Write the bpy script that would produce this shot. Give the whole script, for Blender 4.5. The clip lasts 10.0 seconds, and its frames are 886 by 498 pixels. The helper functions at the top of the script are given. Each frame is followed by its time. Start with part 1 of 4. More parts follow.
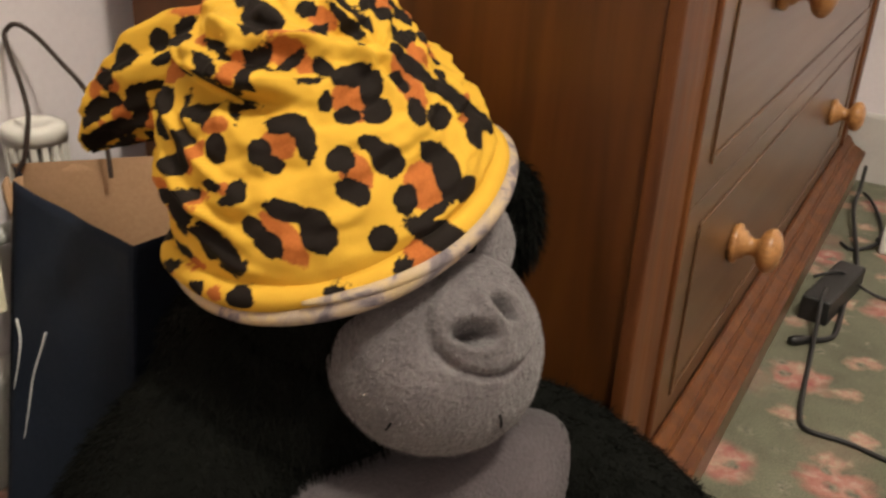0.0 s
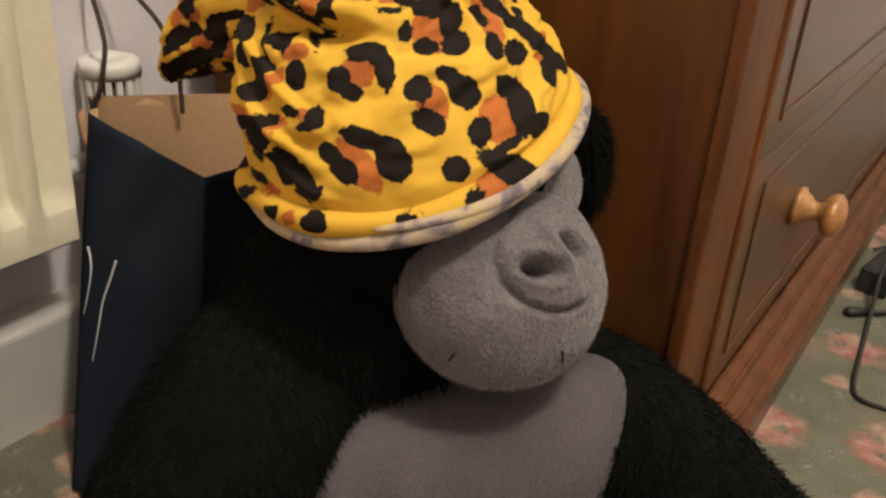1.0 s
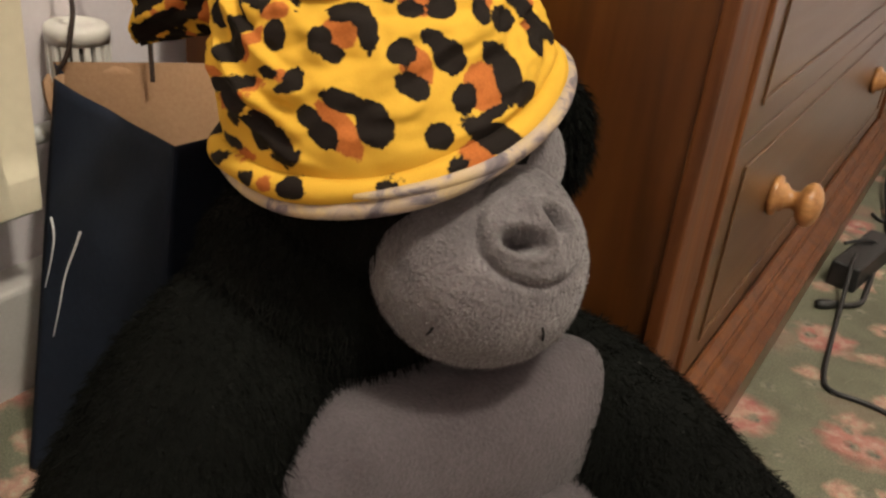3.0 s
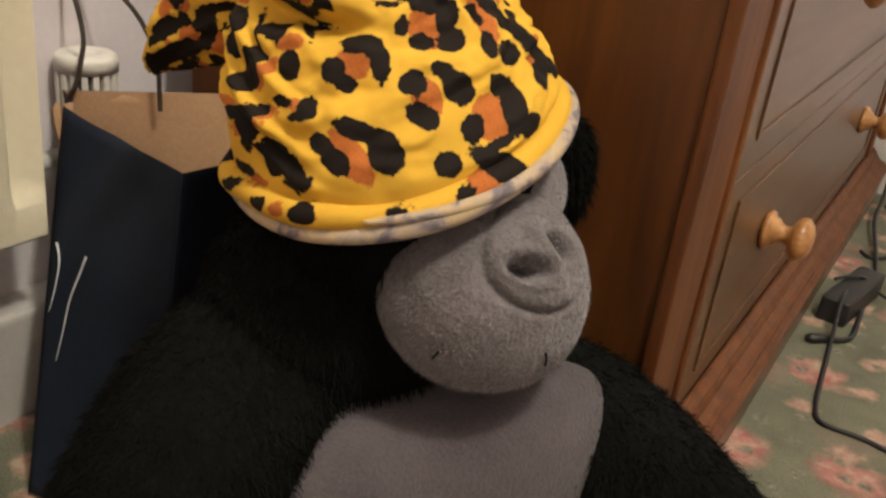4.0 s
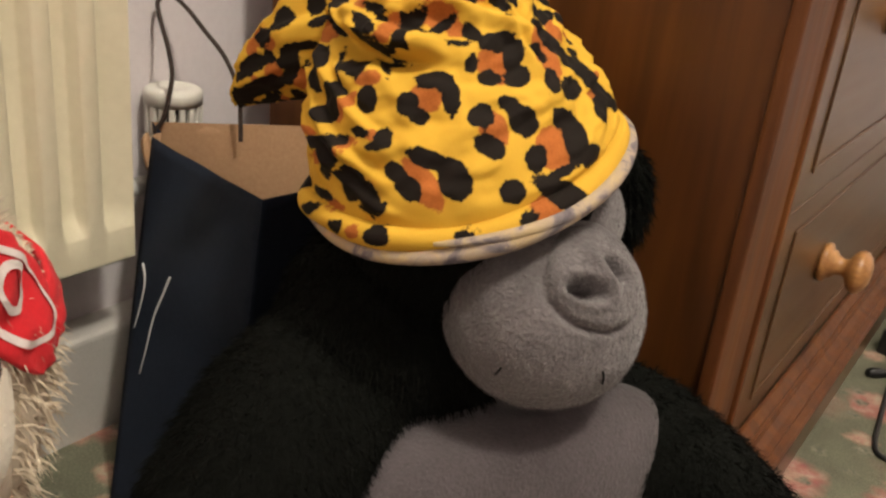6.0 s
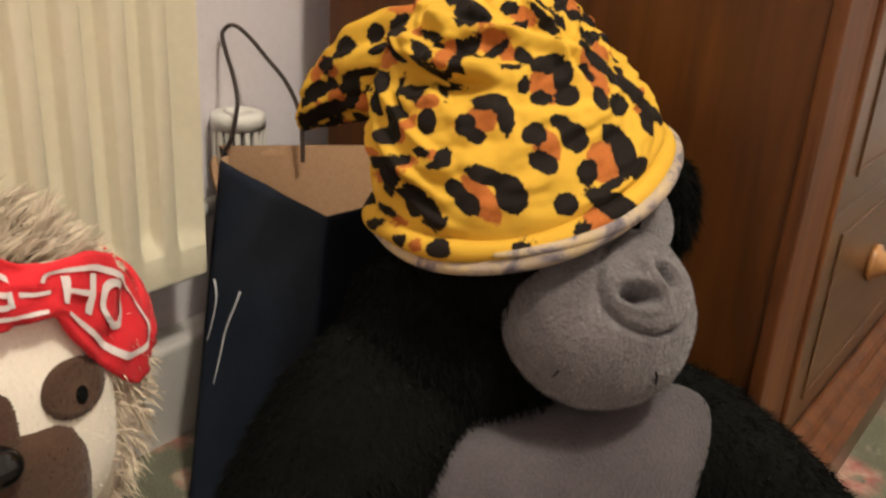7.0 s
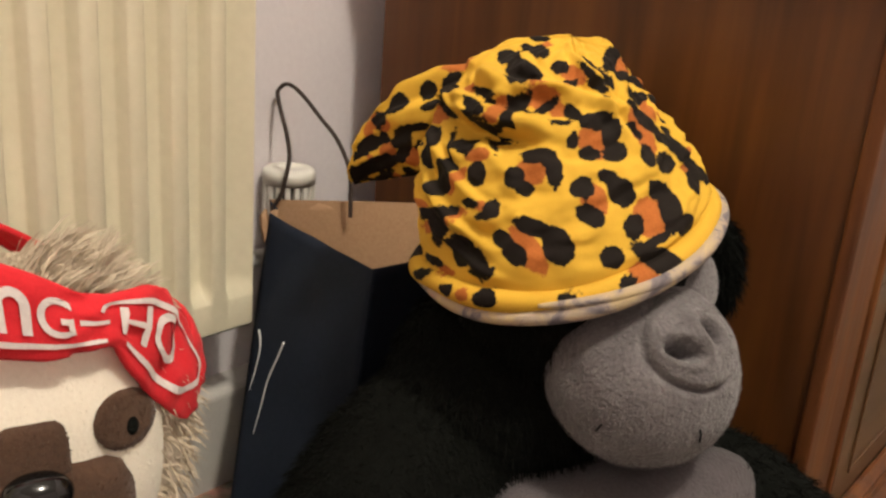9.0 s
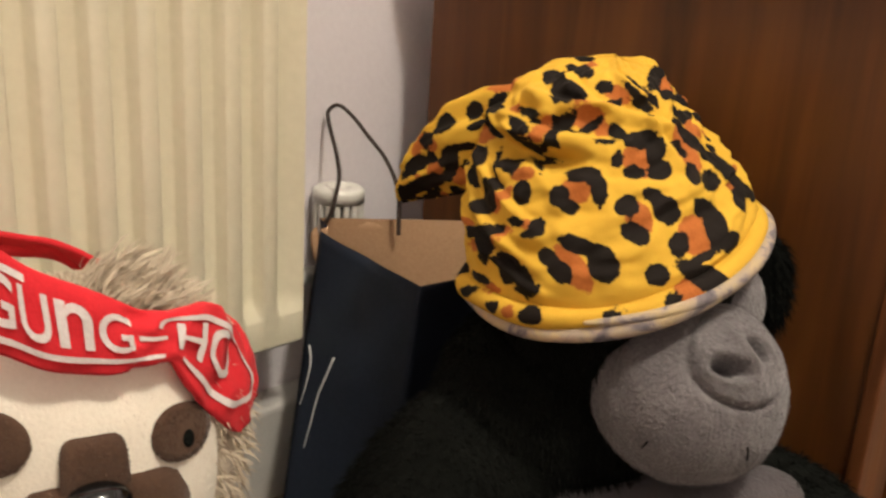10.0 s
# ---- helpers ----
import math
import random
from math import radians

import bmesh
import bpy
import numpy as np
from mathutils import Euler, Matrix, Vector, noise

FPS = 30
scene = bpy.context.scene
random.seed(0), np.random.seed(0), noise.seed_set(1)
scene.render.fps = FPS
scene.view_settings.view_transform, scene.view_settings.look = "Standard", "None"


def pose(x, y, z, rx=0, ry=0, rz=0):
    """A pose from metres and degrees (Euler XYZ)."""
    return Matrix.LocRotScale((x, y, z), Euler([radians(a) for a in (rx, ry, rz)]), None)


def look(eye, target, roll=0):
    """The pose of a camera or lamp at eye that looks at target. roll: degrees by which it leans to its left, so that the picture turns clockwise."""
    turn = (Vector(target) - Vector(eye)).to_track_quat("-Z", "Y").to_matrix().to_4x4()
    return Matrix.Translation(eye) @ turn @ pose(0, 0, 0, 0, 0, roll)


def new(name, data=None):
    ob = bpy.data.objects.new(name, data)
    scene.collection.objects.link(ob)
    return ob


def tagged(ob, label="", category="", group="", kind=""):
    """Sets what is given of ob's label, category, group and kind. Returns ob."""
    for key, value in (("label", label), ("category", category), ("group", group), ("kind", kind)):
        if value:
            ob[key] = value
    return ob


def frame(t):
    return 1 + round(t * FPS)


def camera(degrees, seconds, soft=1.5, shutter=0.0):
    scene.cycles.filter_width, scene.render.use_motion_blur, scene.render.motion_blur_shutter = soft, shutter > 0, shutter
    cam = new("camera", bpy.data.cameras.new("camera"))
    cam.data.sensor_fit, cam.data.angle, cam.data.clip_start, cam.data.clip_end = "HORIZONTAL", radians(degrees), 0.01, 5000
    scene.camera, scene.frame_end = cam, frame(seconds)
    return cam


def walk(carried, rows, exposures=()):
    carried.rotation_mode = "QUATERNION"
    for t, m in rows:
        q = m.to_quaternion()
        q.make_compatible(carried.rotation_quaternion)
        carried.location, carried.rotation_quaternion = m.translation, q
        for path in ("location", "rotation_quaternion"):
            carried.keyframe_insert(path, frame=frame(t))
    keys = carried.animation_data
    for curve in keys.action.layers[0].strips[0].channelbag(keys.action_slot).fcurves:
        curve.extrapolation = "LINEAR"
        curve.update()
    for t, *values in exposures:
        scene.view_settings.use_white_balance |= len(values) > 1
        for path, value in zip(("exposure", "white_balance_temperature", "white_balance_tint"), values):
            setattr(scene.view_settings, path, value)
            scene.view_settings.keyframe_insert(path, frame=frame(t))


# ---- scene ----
cam = camera(51.8, 10.0, soft=2.5, shutter=0.3)
PATH = [
    (0, (0.15, -0.551, 0.555), (-0.734, 1.037, -0.281), 3.0),
    (0.5, (0.151, -0.568, 0.548), (-0.802, 0.951, -0.337), 3.1),
    (1, (0.147, -0.57, 0.539), (-0.801, 0.944, -0.36), 4.2),
    (1.5, (0.159, -0.589, 0.55), (-0.849, 0.96, -0.214), 3.8),
    (2, (0.145, -0.574, 0.53), (-0.795, 0.935, -0.386), 5.2),
    (2.5, (0.138, -0.566, 0.521), (-0.739, 0.982, -0.391), 6.4),
    (3.8, (0.138, -0.577, 0.522), (-0.763, 0.976, -0.356), 6.8),
    (4, (0.137, -0.583, 0.521), (-0.75, 1.004, -0.312), 7.3),
    (4.5, (0.143, -0.595, 0.524), (-0.796, 0.988, -0.259), 7.0),
    (5, (0.147, -0.6, 0.526), (-0.822, 0.977, -0.232), 6.7),
    (5.5, (0.153, -0.613, 0.531), (-0.859, 0.969, -0.159), 6.6),
    (5.7, (0.151, -0.613, 0.528), (-0.867, 0.946, -0.201), 6.8),
    (6.8, (0.156, -0.633, 0.537), (-0.878, 0.876, -0.271), 5.4),
    (7, (0.163, -0.644, 0.542), (-0.939, 0.838, -0.227), 3.8),
    (7.5, (0.166, -0.64, 0.539), (-0.961, 0.877, -0.116), 4.2),
    (8, (0.174, -0.651, 0.546), (-1.017, 0.841, -0.051), 3.9),
    (8.5, (0.182, -0.682, 0.533), (-1.124, 0.719, -0.042), 4.7),
    (9, (0.167, -0.658, 0.531), (-1.039, 0.81, -0.093), 4.6),
    (9.5, (0.168, -0.66, 0.528), (-1.036, 0.81, -0.097), 4.9),
    (10, (0.174, -0.664, 0.535), (-1.12, 0.739, -0.062), 3.5),
]
walk(cam, [(t, look(eye, target, roll)) for t, eye, target, roll in PATH])

# ---- world and lamps ----
world = bpy.data.worlds.new("room_dusk")
scene.world = world
world.use_nodes = True
world.node_tree.nodes["Background"].inputs[0].default_value = (0.9, 0.75, 0.6, 1)
world.node_tree.nodes["Background"].inputs[1].default_value = 0.05


def lamp(name, place, watts, colour, radius):
    data = bpy.data.lights.new(name, "POINT")
    data.energy, data.color, data.shadow_soft_size = watts, colour, radius
    ob = new(name, data)
    ob.location = place
    return ob


lamp("ceiling_bulb", (0.80, -0.48, 2.22), 107, (1.0, 0.925, 0.78), 0.10)

# ---- materials ----


def material(name, rough=0.7, metal=0.0):
    m = bpy.data.materials.new(name)
    m.use_nodes = True
    b = m.node_tree.nodes["Principled BSDF"]
    b.inputs["Roughness"].default_value, b.inputs["Metallic"].default_value = rough, metal
    return m, m.node_tree, b


def coords(t, scale=(1, 1, 1), kind="Object"):
    c, mp = t.nodes.new("ShaderNodeTexCoord"), t.nodes.new("ShaderNodeMapping")
    mp.inputs["Scale"].default_value = scale
    t.links.new(c.outputs[kind], mp.inputs["Vector"])
    return mp.outputs["Vector"]


def noise_tex(t, vec, scale, detail=4.0, rough=0.55, warp=0.0):
    n = t.nodes.new("ShaderNodeTexNoise")
    n.inputs["Scale"].default_value, n.inputs["Detail"].default_value = scale, detail
    n.inputs["Roughness"].default_value, n.inputs["Distortion"].default_value = rough, warp
    t.links.new(vec, n.inputs["Vector"])
    return n.outputs["Fac"]


def ramp(t, fac, stops):
    r = t.nodes.new("ShaderNodeValToRGB")
    while len(r.color_ramp.elements) < len(stops):
        r.color_ramp.elements.new(0.5)
    for e, (p, c) in zip(r.color_ramp.elements, stops):
        e.position, e.color = p, (*c, 1) if len(c) == 3 else c
    t.links.new(fac, r.inputs["Fac"])
    return r.outputs["Color"]


def mix(t, fac, a, b, how="MIX"):
    n = t.nodes.new("ShaderNodeMix")
    n.data_type, n.blend_type = "RGBA", how
    for sock, val in ((n.inputs["Factor"], fac), (n.inputs["A"], a), (n.inputs["B"], b)):
        if hasattr(val, "is_linked"):
            t.links.new(val, sock)
        elif isinstance(val, (int, float)):
            sock.default_value = val
        else:
            sock.default_value = (*val, 1)
    return n.outputs["Result"]


def bump(t, b, height, strength, distance):
    n = t.nodes.new("ShaderNodeBump")
    n.inputs["Strength"].default_value, n.inputs["Distance"].default_value = strength, distance
    t.links.new(height, n.inputs["Height"])
    t.links.new(n.outputs["Normal"], b.inputs["Normal"])


def wood(name, dark, mid, light, stretch, rough=0.35, coat=0.3, grain=0.55, sheen=0.14):
    m, t, b = material(name, rough)
    v = coords(t, stretch)
    broad = noise_tex(t, v, 5.0, 3.0, 0.5, 0.6)
    fine = noise_tex(t, v, 16.0, 5.0, 0.6, 0.4)
    c = ramp(t, broad, [(0.3, dark), (0.52, mid), (0.75, light)])
    g = ramp(t, fine, [(0.3, (0.62, 0.57, 0.52)), (0.62, (1, 1, 1))])
    t.links.new(mix(t, grain, c, g, "MULTIPLY"), b.inputs["Base Color"])
    r = ramp(t, fine, [(0.2, (rough - 0.5 * sheen,) * 3), (0.8, (rough + sheen,) * 3)])
    t.links.new(r, b.inputs["Roughness"])
    b.inputs["Coat Weight"].default_value, b.inputs["Coat Roughness"].default_value = coat, 0.28
    b.inputs["Specular IOR Level"].default_value = 0.36
    dents = noise_tex(t, coords(t), 34.0, 2.0, 0.5)
    bump(t, b, mix(t, 0.35, fine, dents), 0.05, 0.0015)
    return m


def speckled(name, a, c, scale, rough=0.75, relief=0.2, depth=0.001, sheen=0.0, fine=420.0):
    m, t, b = material(name, rough)
    v = coords(t)
    broad, small = noise_tex(t, v, scale, 3.0), noise_tex(t, v, fine, 3.0)
    both = mix(t, 0.45, broad, small)
    t.links.new(ramp(t, both, [(0.3, a), (0.7, c)]), b.inputs["Base Color"])
    b.inputs["Sheen Weight"].default_value, b.inputs["Sheen Roughness"].default_value = sheen, 0.5
    bump(t, b, small, relief, depth)
    return m


WOOD_SIDE = wood("stained_side_board", (0.054, 0.0165, 0.0026), (0.095, 0.0300, 0.0048), (0.140, 0.047, 0.0080), (6, 6, 0.45), 0.42, 0.10, 0.38)
WOOD_STILE = wood("stained_pine_upright", (0.072, 0.021, 0.0036), (0.118, 0.036, 0.0064), (0.166, 0.056, 0.0104), (9, 9, 0.9), 0.50, 0.06)
WOOD_FRONT = wood("stained_pine_front", (0.074, 0.032, 0.0105), (0.102, 0.047, 0.0158), (0.134, 0.064, 0.0225), (5, 0.3, 5), 0.40, 0.55, 0.35, 0.06)
WOOD_KNOB = wood("turned_pine_knob", (0.30, 0.13, 0.04), (0.42, 0.2, 0.065), (0.52, 0.27, 0.10), (6, 20, 20), 0.32, 0.4)
FUR_BLACK = speckled("black_plush_fur", (0.0020, 0.0023, 0.0017), (0.0045, 0.0050, 0.0037), 18.0, 0.95, 0.8, 0.003, 0.0, 260.0)
FUR_BLACK.node_tree.nodes["Principled BSDF"].inputs["Specular IOR Level"].default_value = 0.12
PLUSH_GREY = speckled("grey_short_plush", (0.084, 0.073, 0.075), (0.172, 0.153, 0.156), 42.0, 0.95, 0.9, 0.0022, 0.25, 380.0)
# chest plush: the head's shade on it is put into this darker colour
PLUSH_CHEST_SHADED = speckled("mauve_grey_chest_plush_shaded", (0.044, 0.036, 0.039), (0.088, 0.074, 0.079), 22.0, 0.95, 0.8, 0.0018, 0.15, 420.0)
WALL_PAINT = speckled("lilac_white_wall_paint", (0.71, 0.65, 0.67), (0.79, 0.735, 0.75), 4.0, 0.85, 0.12, 0.0008, 0.0, 160.0)
CEILING_PAINT = speckled("white_ceiling_paint", (0.72, 0.71, 0.69), (0.78, 0.77, 0.75), 3.0, 0.9, 0.1)
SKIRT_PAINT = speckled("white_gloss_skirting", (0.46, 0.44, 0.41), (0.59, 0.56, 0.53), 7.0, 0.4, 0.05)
RAD_PAINT = speckled("cream_radiator_enamel", (0.66, 0.60, 0.44), (0.74, 0.68, 0.51), 6.0, 0.36, 0.05, 0.0006, 0.0, 120.0)
RAD_EDGE = speckled("bare_steel_edge", (0.42, 0.42, 0.40), (0.58, 0.57, 0.54), 30.0, 0.4, 0.1)
VALVE_PLASTIC = speckled("white_valve_plastic", (0.70, 0.67, 0.61), (0.78, 0.75, 0.69), 14.0, 0.4, 0.05)
SLOT_DARK = speckled("dark_slot", (0.05, 0.045, 0.04), (0.10, 0.09, 0.08), 60.0, 0.8)
PAPER_NAVY = speckled("navy_paper", (0.0065, 0.0098, 0.0185), (0.0125, 0.0180, 0.0320), 9.0, 0.75, 0.25, 0.001, 0.0, 240.0)
PAPER_NAVY.node_tree.nodes["Principled BSDF"].inputs["Specular IOR Level"].default_value = 0.2
PAPER_KRAFT = speckled("brown_kraft_paper", (0.31, 0.175, 0.09), (0.43, 0.26, 0.145), 8.0, 0.8, 0.25, 0.0008, 0.0, 300.0)
CORD_BROWN = speckled("dark_brown_paper_cord", (0.018, 0.010, 0.007), (0.05, 0.03, 0.022), 60.0, 0.8)
FOIL_WHITE = speckled("silver_white_print", (0.5, 0.5, 0.5), (0.7, 0.7, 0.7), 60.0, 0.35)
CABLE_BLACK = speckled("black_cable_rubber", (0.008, 0.008, 0.008), (0.018, 0.018, 0.018), 40.0, 0.5, 0.05)
PLASTIC_BLACK = speckled("black_adaptor_plastic", (0.008, 0.008, 0.008), (0.016, 0.016, 0.016), 40.0, 0.45, 0.2)
PLASTIC_WHITE = speckled("white_plug_plastic", (0.66, 0.65, 0.62), (0.74, 0.73, 0.70), 20.0, 0.4, 0.05)
BAND_RED = speckled("red_knit_jersey", (0.52, 0.007, 0.014), (0.68, 0.013, 0.023), 14.0, 0.9, 0.5, 0.0008, 0.03, 500.0)
BAND_WHITE = speckled("white_knit_print", (0.58, 0.50, 0.48), (0.72, 0.64, 0.61), 20.0, 0.85, 0.5, 0.0008, 0.1, 500.0)
FELT_WHITE = speckled("cream_white_felt", (0.77, 0.70, 0.58), (0.86, 0.80, 0.68), 20.0, 0.95, 0.5, 0.001, 0.2, 420.0)
FELT_BROWN = speckled("dark_brown_felt", (0.050, 0.023, 0.012), (0.090, 0.043, 0.022), 24.0, 0.95, 0.6, 0.001, 0.15, 420.0)
FUR_BEIGE = speckled("beige_long_plush_fur", (0.44, 0.35, 0.25), (0.70, 0.60, 0.46), 30.0, 0.9, 0.5, 0.001, 0.2, 300.0)
EYE_BLACK = speckled("black_glossy_plastic", (0.004, 0.004, 0.004), (0.008, 0.007, 0.007), 30.0, 0.12, 0.0)
EYE_AMBER = speckled("amber_plastic_ring", (0.08, 0.03, 0.008), (0.12, 0.05, 0.014), 40.0, 0.25, 0.0)


def carpet():
    m, t, b = material("green_floral_carpet", 0.95)
    v = coords(t)
    fine, broad = noise_tex(t, v, 500.0, 3.0), noise_tex(t, v, 14.0, 4.0, 0.6, 0.5)
    green = ramp(t, mix(t, 0.5, broad, fine), [(0.32, (0.10, 0.10, 0.066)), (0.55, (0.165, 0.165, 0.11)), (0.75, (0.225, 0.22, 0.155))])
    out = green
    for size, keep, warp, stops in (
        (9.0, 0.33, 0.05, [(0.0, (0.50, 0.35, 0.28)), (0.5, (0.42, 0.19, 0.15)), (1.0, (0.34, 0.10, 0.09))]),
        (17.0, 0.27, 0.03, [(0.0, (0.46, 0.40, 0.28)), (0.6, (0.45, 0.25, 0.19)), (1.0, (0.30, 0.22, 0.15))]),
        (26.0, 0.22, 0.02, [(0.0, (0.075, 0.085, 0.06)), (1.0, (0.30, 0.27, 0.20))]),
    ):
        wob = t.nodes.new("ShaderNodeTexNoise")
        wob.inputs["Scale"].default_value, wob.inputs["Detail"].default_value = size * 3.2, 3.0
        t.links.new(v, wob.inputs["Vector"])
        add = t.nodes.new("ShaderNodeVectorMath")
        add.operation = "MULTIPLY_ADD"
        add.inputs[1].default_value = (warp, warp, 0)
        t.links.new(wob.outputs["Color"], add.inputs[0])
        t.links.new(v, add.inputs[2])
        cell = t.nodes.new("ShaderNodeTexVoronoi")
        cell.voronoi_dimensions, cell.inputs["Scale"].default_value = "2D", size
        t.links.new(add.outputs[0], cell.inputs["Vector"])
        pick = t.nodes.new("ShaderNodeSeparateColor")
        t.links.new(cell.outputs["Color"], pick.inputs[0])
        has = ramp(t, pick.outputs[0], [(0.42, (0, 0, 0)), (0.44, (1, 1, 1))])
        near = ramp(t, cell.outputs["Distance"], [(keep - 0.13, (1, 1, 1)), (keep + 0.05, (0, 0, 0))])
        both = mix(t, 1.0, has, near, "MULTIPLY")
        petal = ramp(t, noise_tex(t, v, size * 6, 2.0), [(0.3 + 0.4 * p, c) for p, c in stops])
        out = mix(t, both, out, petal)
    tuft = ramp(t, fine, [(0.25, (0.6, 0.6, 0.6)), (0.7, (1, 1, 1))])
    t.links.new(mix(t, 0.7, out, tuft, "MULTIPLY"), b.inputs["Base Color"])
    bump(t, b, fine, 0.8, 0.002)
    return m


CARPET = carpet()


def leopard(name, yellow, orange, black):
    m, t, b = material(name, 0.8)
    v = coords(t)
    weave, patch = noise_tex(t, v, 700.0, 2.0), noise_tex(t, v, 22.0, 3.0)
    ragged = noise_tex(t, v, 260.0, 3.0, 0.6)
    base = ramp(t, patch, [(0.3, tuple(0.88 * c for c in yellow)), (0.7, yellow)])
    for key, paint, soft in (("spot_core", orange, 0.05), ("spot_edge", black, 0.03)):
        a = t.nodes.new("ShaderNodeAttribute")
        a.attribute_name = key
        j = t.nodes.new("ShaderNodeMath")
        j.operation = "MULTIPLY_ADD"
        j.inputs[1].default_value = 0.5
        t.links.new(ragged, j.inputs[0])
        t.links.new(a.outputs["Fac"], j.inputs[2])
        cut = ramp(t, j.outputs[0], [(0.75 - soft, (0, 0, 0)), (0.75 + soft, (1, 1, 1))])
        dye = ramp(t, weave, [(0.3, tuple(0.8 * c for c in paint)), (0.7, paint)])
        base = mix(t, cut, base, dye)
    t.links.new(base, b.inputs["Base Color"])
    b.inputs["Specular IOR Level"].default_value = 0.12
    bump(t, b, weave, 0.25, 0.0006)
    return m


HAT_CLOTH = leopard("yellow_leopard_jersey", (0.67, 0.395, 0.044), (0.45, 0.135, 0.030), (0.014, 0.010, 0.008))


def lining():
    m, t, b = material("washed_out_leopard_lining", 0.85)
    v = coords(t)
    spots, weave = noise_tex(t, v, 46.0, 3.0, 0.6, 0.8), noise_tex(t, v, 240.0, 3.0)
    c = ramp(t, spots, [(0.36, (0.105, 0.09, 0.105)), (0.46, (0.20, 0.165, 0.165)), (0.52, (0.36, 0.285, 0.22)), (0.66, (0.48, 0.36, 0.20))])
    t.links.new(c, b.inputs["Base Color"])
    bump(t, b, weave, 0.3, 0.0006)
    return m


HAT_LINING = lining()

# ---- building helpers ----


def as_mesh(name, verts, faces, mats, slots=None, smooth=True):
    me = bpy.data.meshes.new(name)
    me.from_pydata([tuple(map(float, v)) for v in verts], [], [tuple(map(int, f)) for f in faces])
    for m in mats:
        me.materials.append(m)
    if slots is not None:
        me.polygons.foreach_set("material_index", np.asarray(slots, dtype=np.int32))
    me.polygons.foreach_set("use_smooth", np.full(len(me.polygons), smooth))
    me.update()
    return me


def thing(name, place, label, category, group="", kind=""):
    ob = new(name)
    ob.empty_display_size = 0.02
    ob.location = place
    return tagged(ob, label, category, group, kind)


def under(ob, parent, label=""):
    ob.parent = parent
    if parent.parent is None:
        ob.matrix_parent_inverse = parent.matrix_basis.inverted()
    return tagged(ob, label) if label else ob


def part(name, shape, mat, parent, label="", smooth=False):
    """shape: a bmesh, or (verts, faces), in world metres."""
    if isinstance(shape, bmesh.types.BMesh):
        me = bpy.data.meshes.new(name)
        shape.to_mesh(me)
        shape.free()
        me.materials.append(mat)
        me.polygons.foreach_set("use_smooth", np.full(len(me.polygons), smooth))
    else:
        me = as_mesh(name, *shape, [mat], smooth=smooth)
    return under(new(name, me), parent, label)


def single(name, shape, mat, label, category="", group="", kind="", smooth=False):
    if isinstance(shape, bmesh.types.BMesh):
        me = bpy.data.meshes.new(name)
        shape.to_mesh(me)
        shape.free()
        me.materials.append(mat)
        me.polygons.foreach_set("use_smooth", np.full(len(me.polygons), smooth))
    else:
        me = as_mesh(name, *shape, [mat], smooth=smooth)
    return tagged(new(name, me), label, category, group, kind)


def box(lo, hi, bevel=0.0, seg=2):
    bm = bmesh.new()
    lo, hi = Vector(lo), Vector(hi)
    bmesh.ops.create_cube(bm, size=1.0, matrix=Matrix.Translation((lo + hi) / 2) @ Matrix.Diagonal((*(hi - lo), 1)))
    if bevel:
        bmesh.ops.bevel(bm, geom=list(bm.edges), offset=bevel, segments=seg, profile=0.6, affect="EDGES")
    return bm


def grid_faces(nu, nv, wrap_u=True, start=0):
    faces = []
    for j in range(nv - 1):
        for i in range(nu if wrap_u else nu - 1):
            a, b = start + j * nu + i, start + j * nu + (i + 1) % nu
            faces.append((a, b, b + nu, a + nu))
    return faces


def tube(points, radius, n=10, closed=False):
    """A round rod along points; radius: a number or one for each point."""
    pts = [Vector(p) for p in points]
    radii = [radius] * len(pts) if isinstance(radius, (int, float)) else list(radius)
    verts, side = [], None
    for i, p in enumerate(pts):
        a = pts[i - 1] if (i or closed) else p
        b = pts[(i + 1) % len(pts)] if (i + 1 < len(pts) or closed) else p
        d = (b - a).normalized()
        if side is None:
            side = d.orthogonal().normalized()
        side = (side - d * side.dot(d)).normalized()
        up = d.cross(side)
        for k in range(n):
            w = 2 * math.pi * k / n
            verts.append(p + radii[i] * (math.cos(w) * side + math.sin(w) * up))
    faces = grid_faces(n, len(pts))
    if closed:
        last = (len(pts) - 1) * n
        faces += [(last + k, last + (k + 1) % n, (k + 1) % n, k) for k in range(n)]
    else:
        faces += [tuple(range(n))[::-1], tuple(range((len(pts) - 1) * n, len(pts) * n))]
    return verts, faces


def curve(points, steps=8):
    """Points on a smooth line through the given ones."""
    p = [Vector(q) for q in points]
    p = [2 * p[0] - p[1]] + p + [2 * p[-1] - p[-2]]
    out = []
    for i in range(1, len(p) - 2):
        for k in range(steps):
            s = k / steps
            out.append(0.5 * (2 * p[i] + (p[i + 1] - p[i - 1]) * s + (2 * p[i - 1] - 5 * p[i] + 4 * p[i + 1] - p[i + 2]) * s * s
                              + (3 * p[i] - p[i - 1] - 3 * p[i + 1] + p[i + 2]) * s ** 3))
    return out + [p[-2]]


def turned(profile, axis_from, direction, n=24):
    """A lathe shape: profile of (along, radius)."""
    d = Vector(direction).normalized()
    s = d.orthogonal().normalized()
    u = d.cross(s)
    verts = [Vector(axis_from) + d * a + r * (math.cos(w) * s + math.sin(w) * u) for a, r in profile for w in (2 * math.pi * k / n for k in range(n))]
    faces = grid_faces(n, len(profile))
    faces += [tuple(range(n))[::-1], tuple(range((len(profile) - 1) * n, len(profile) * n))]
    return verts, faces


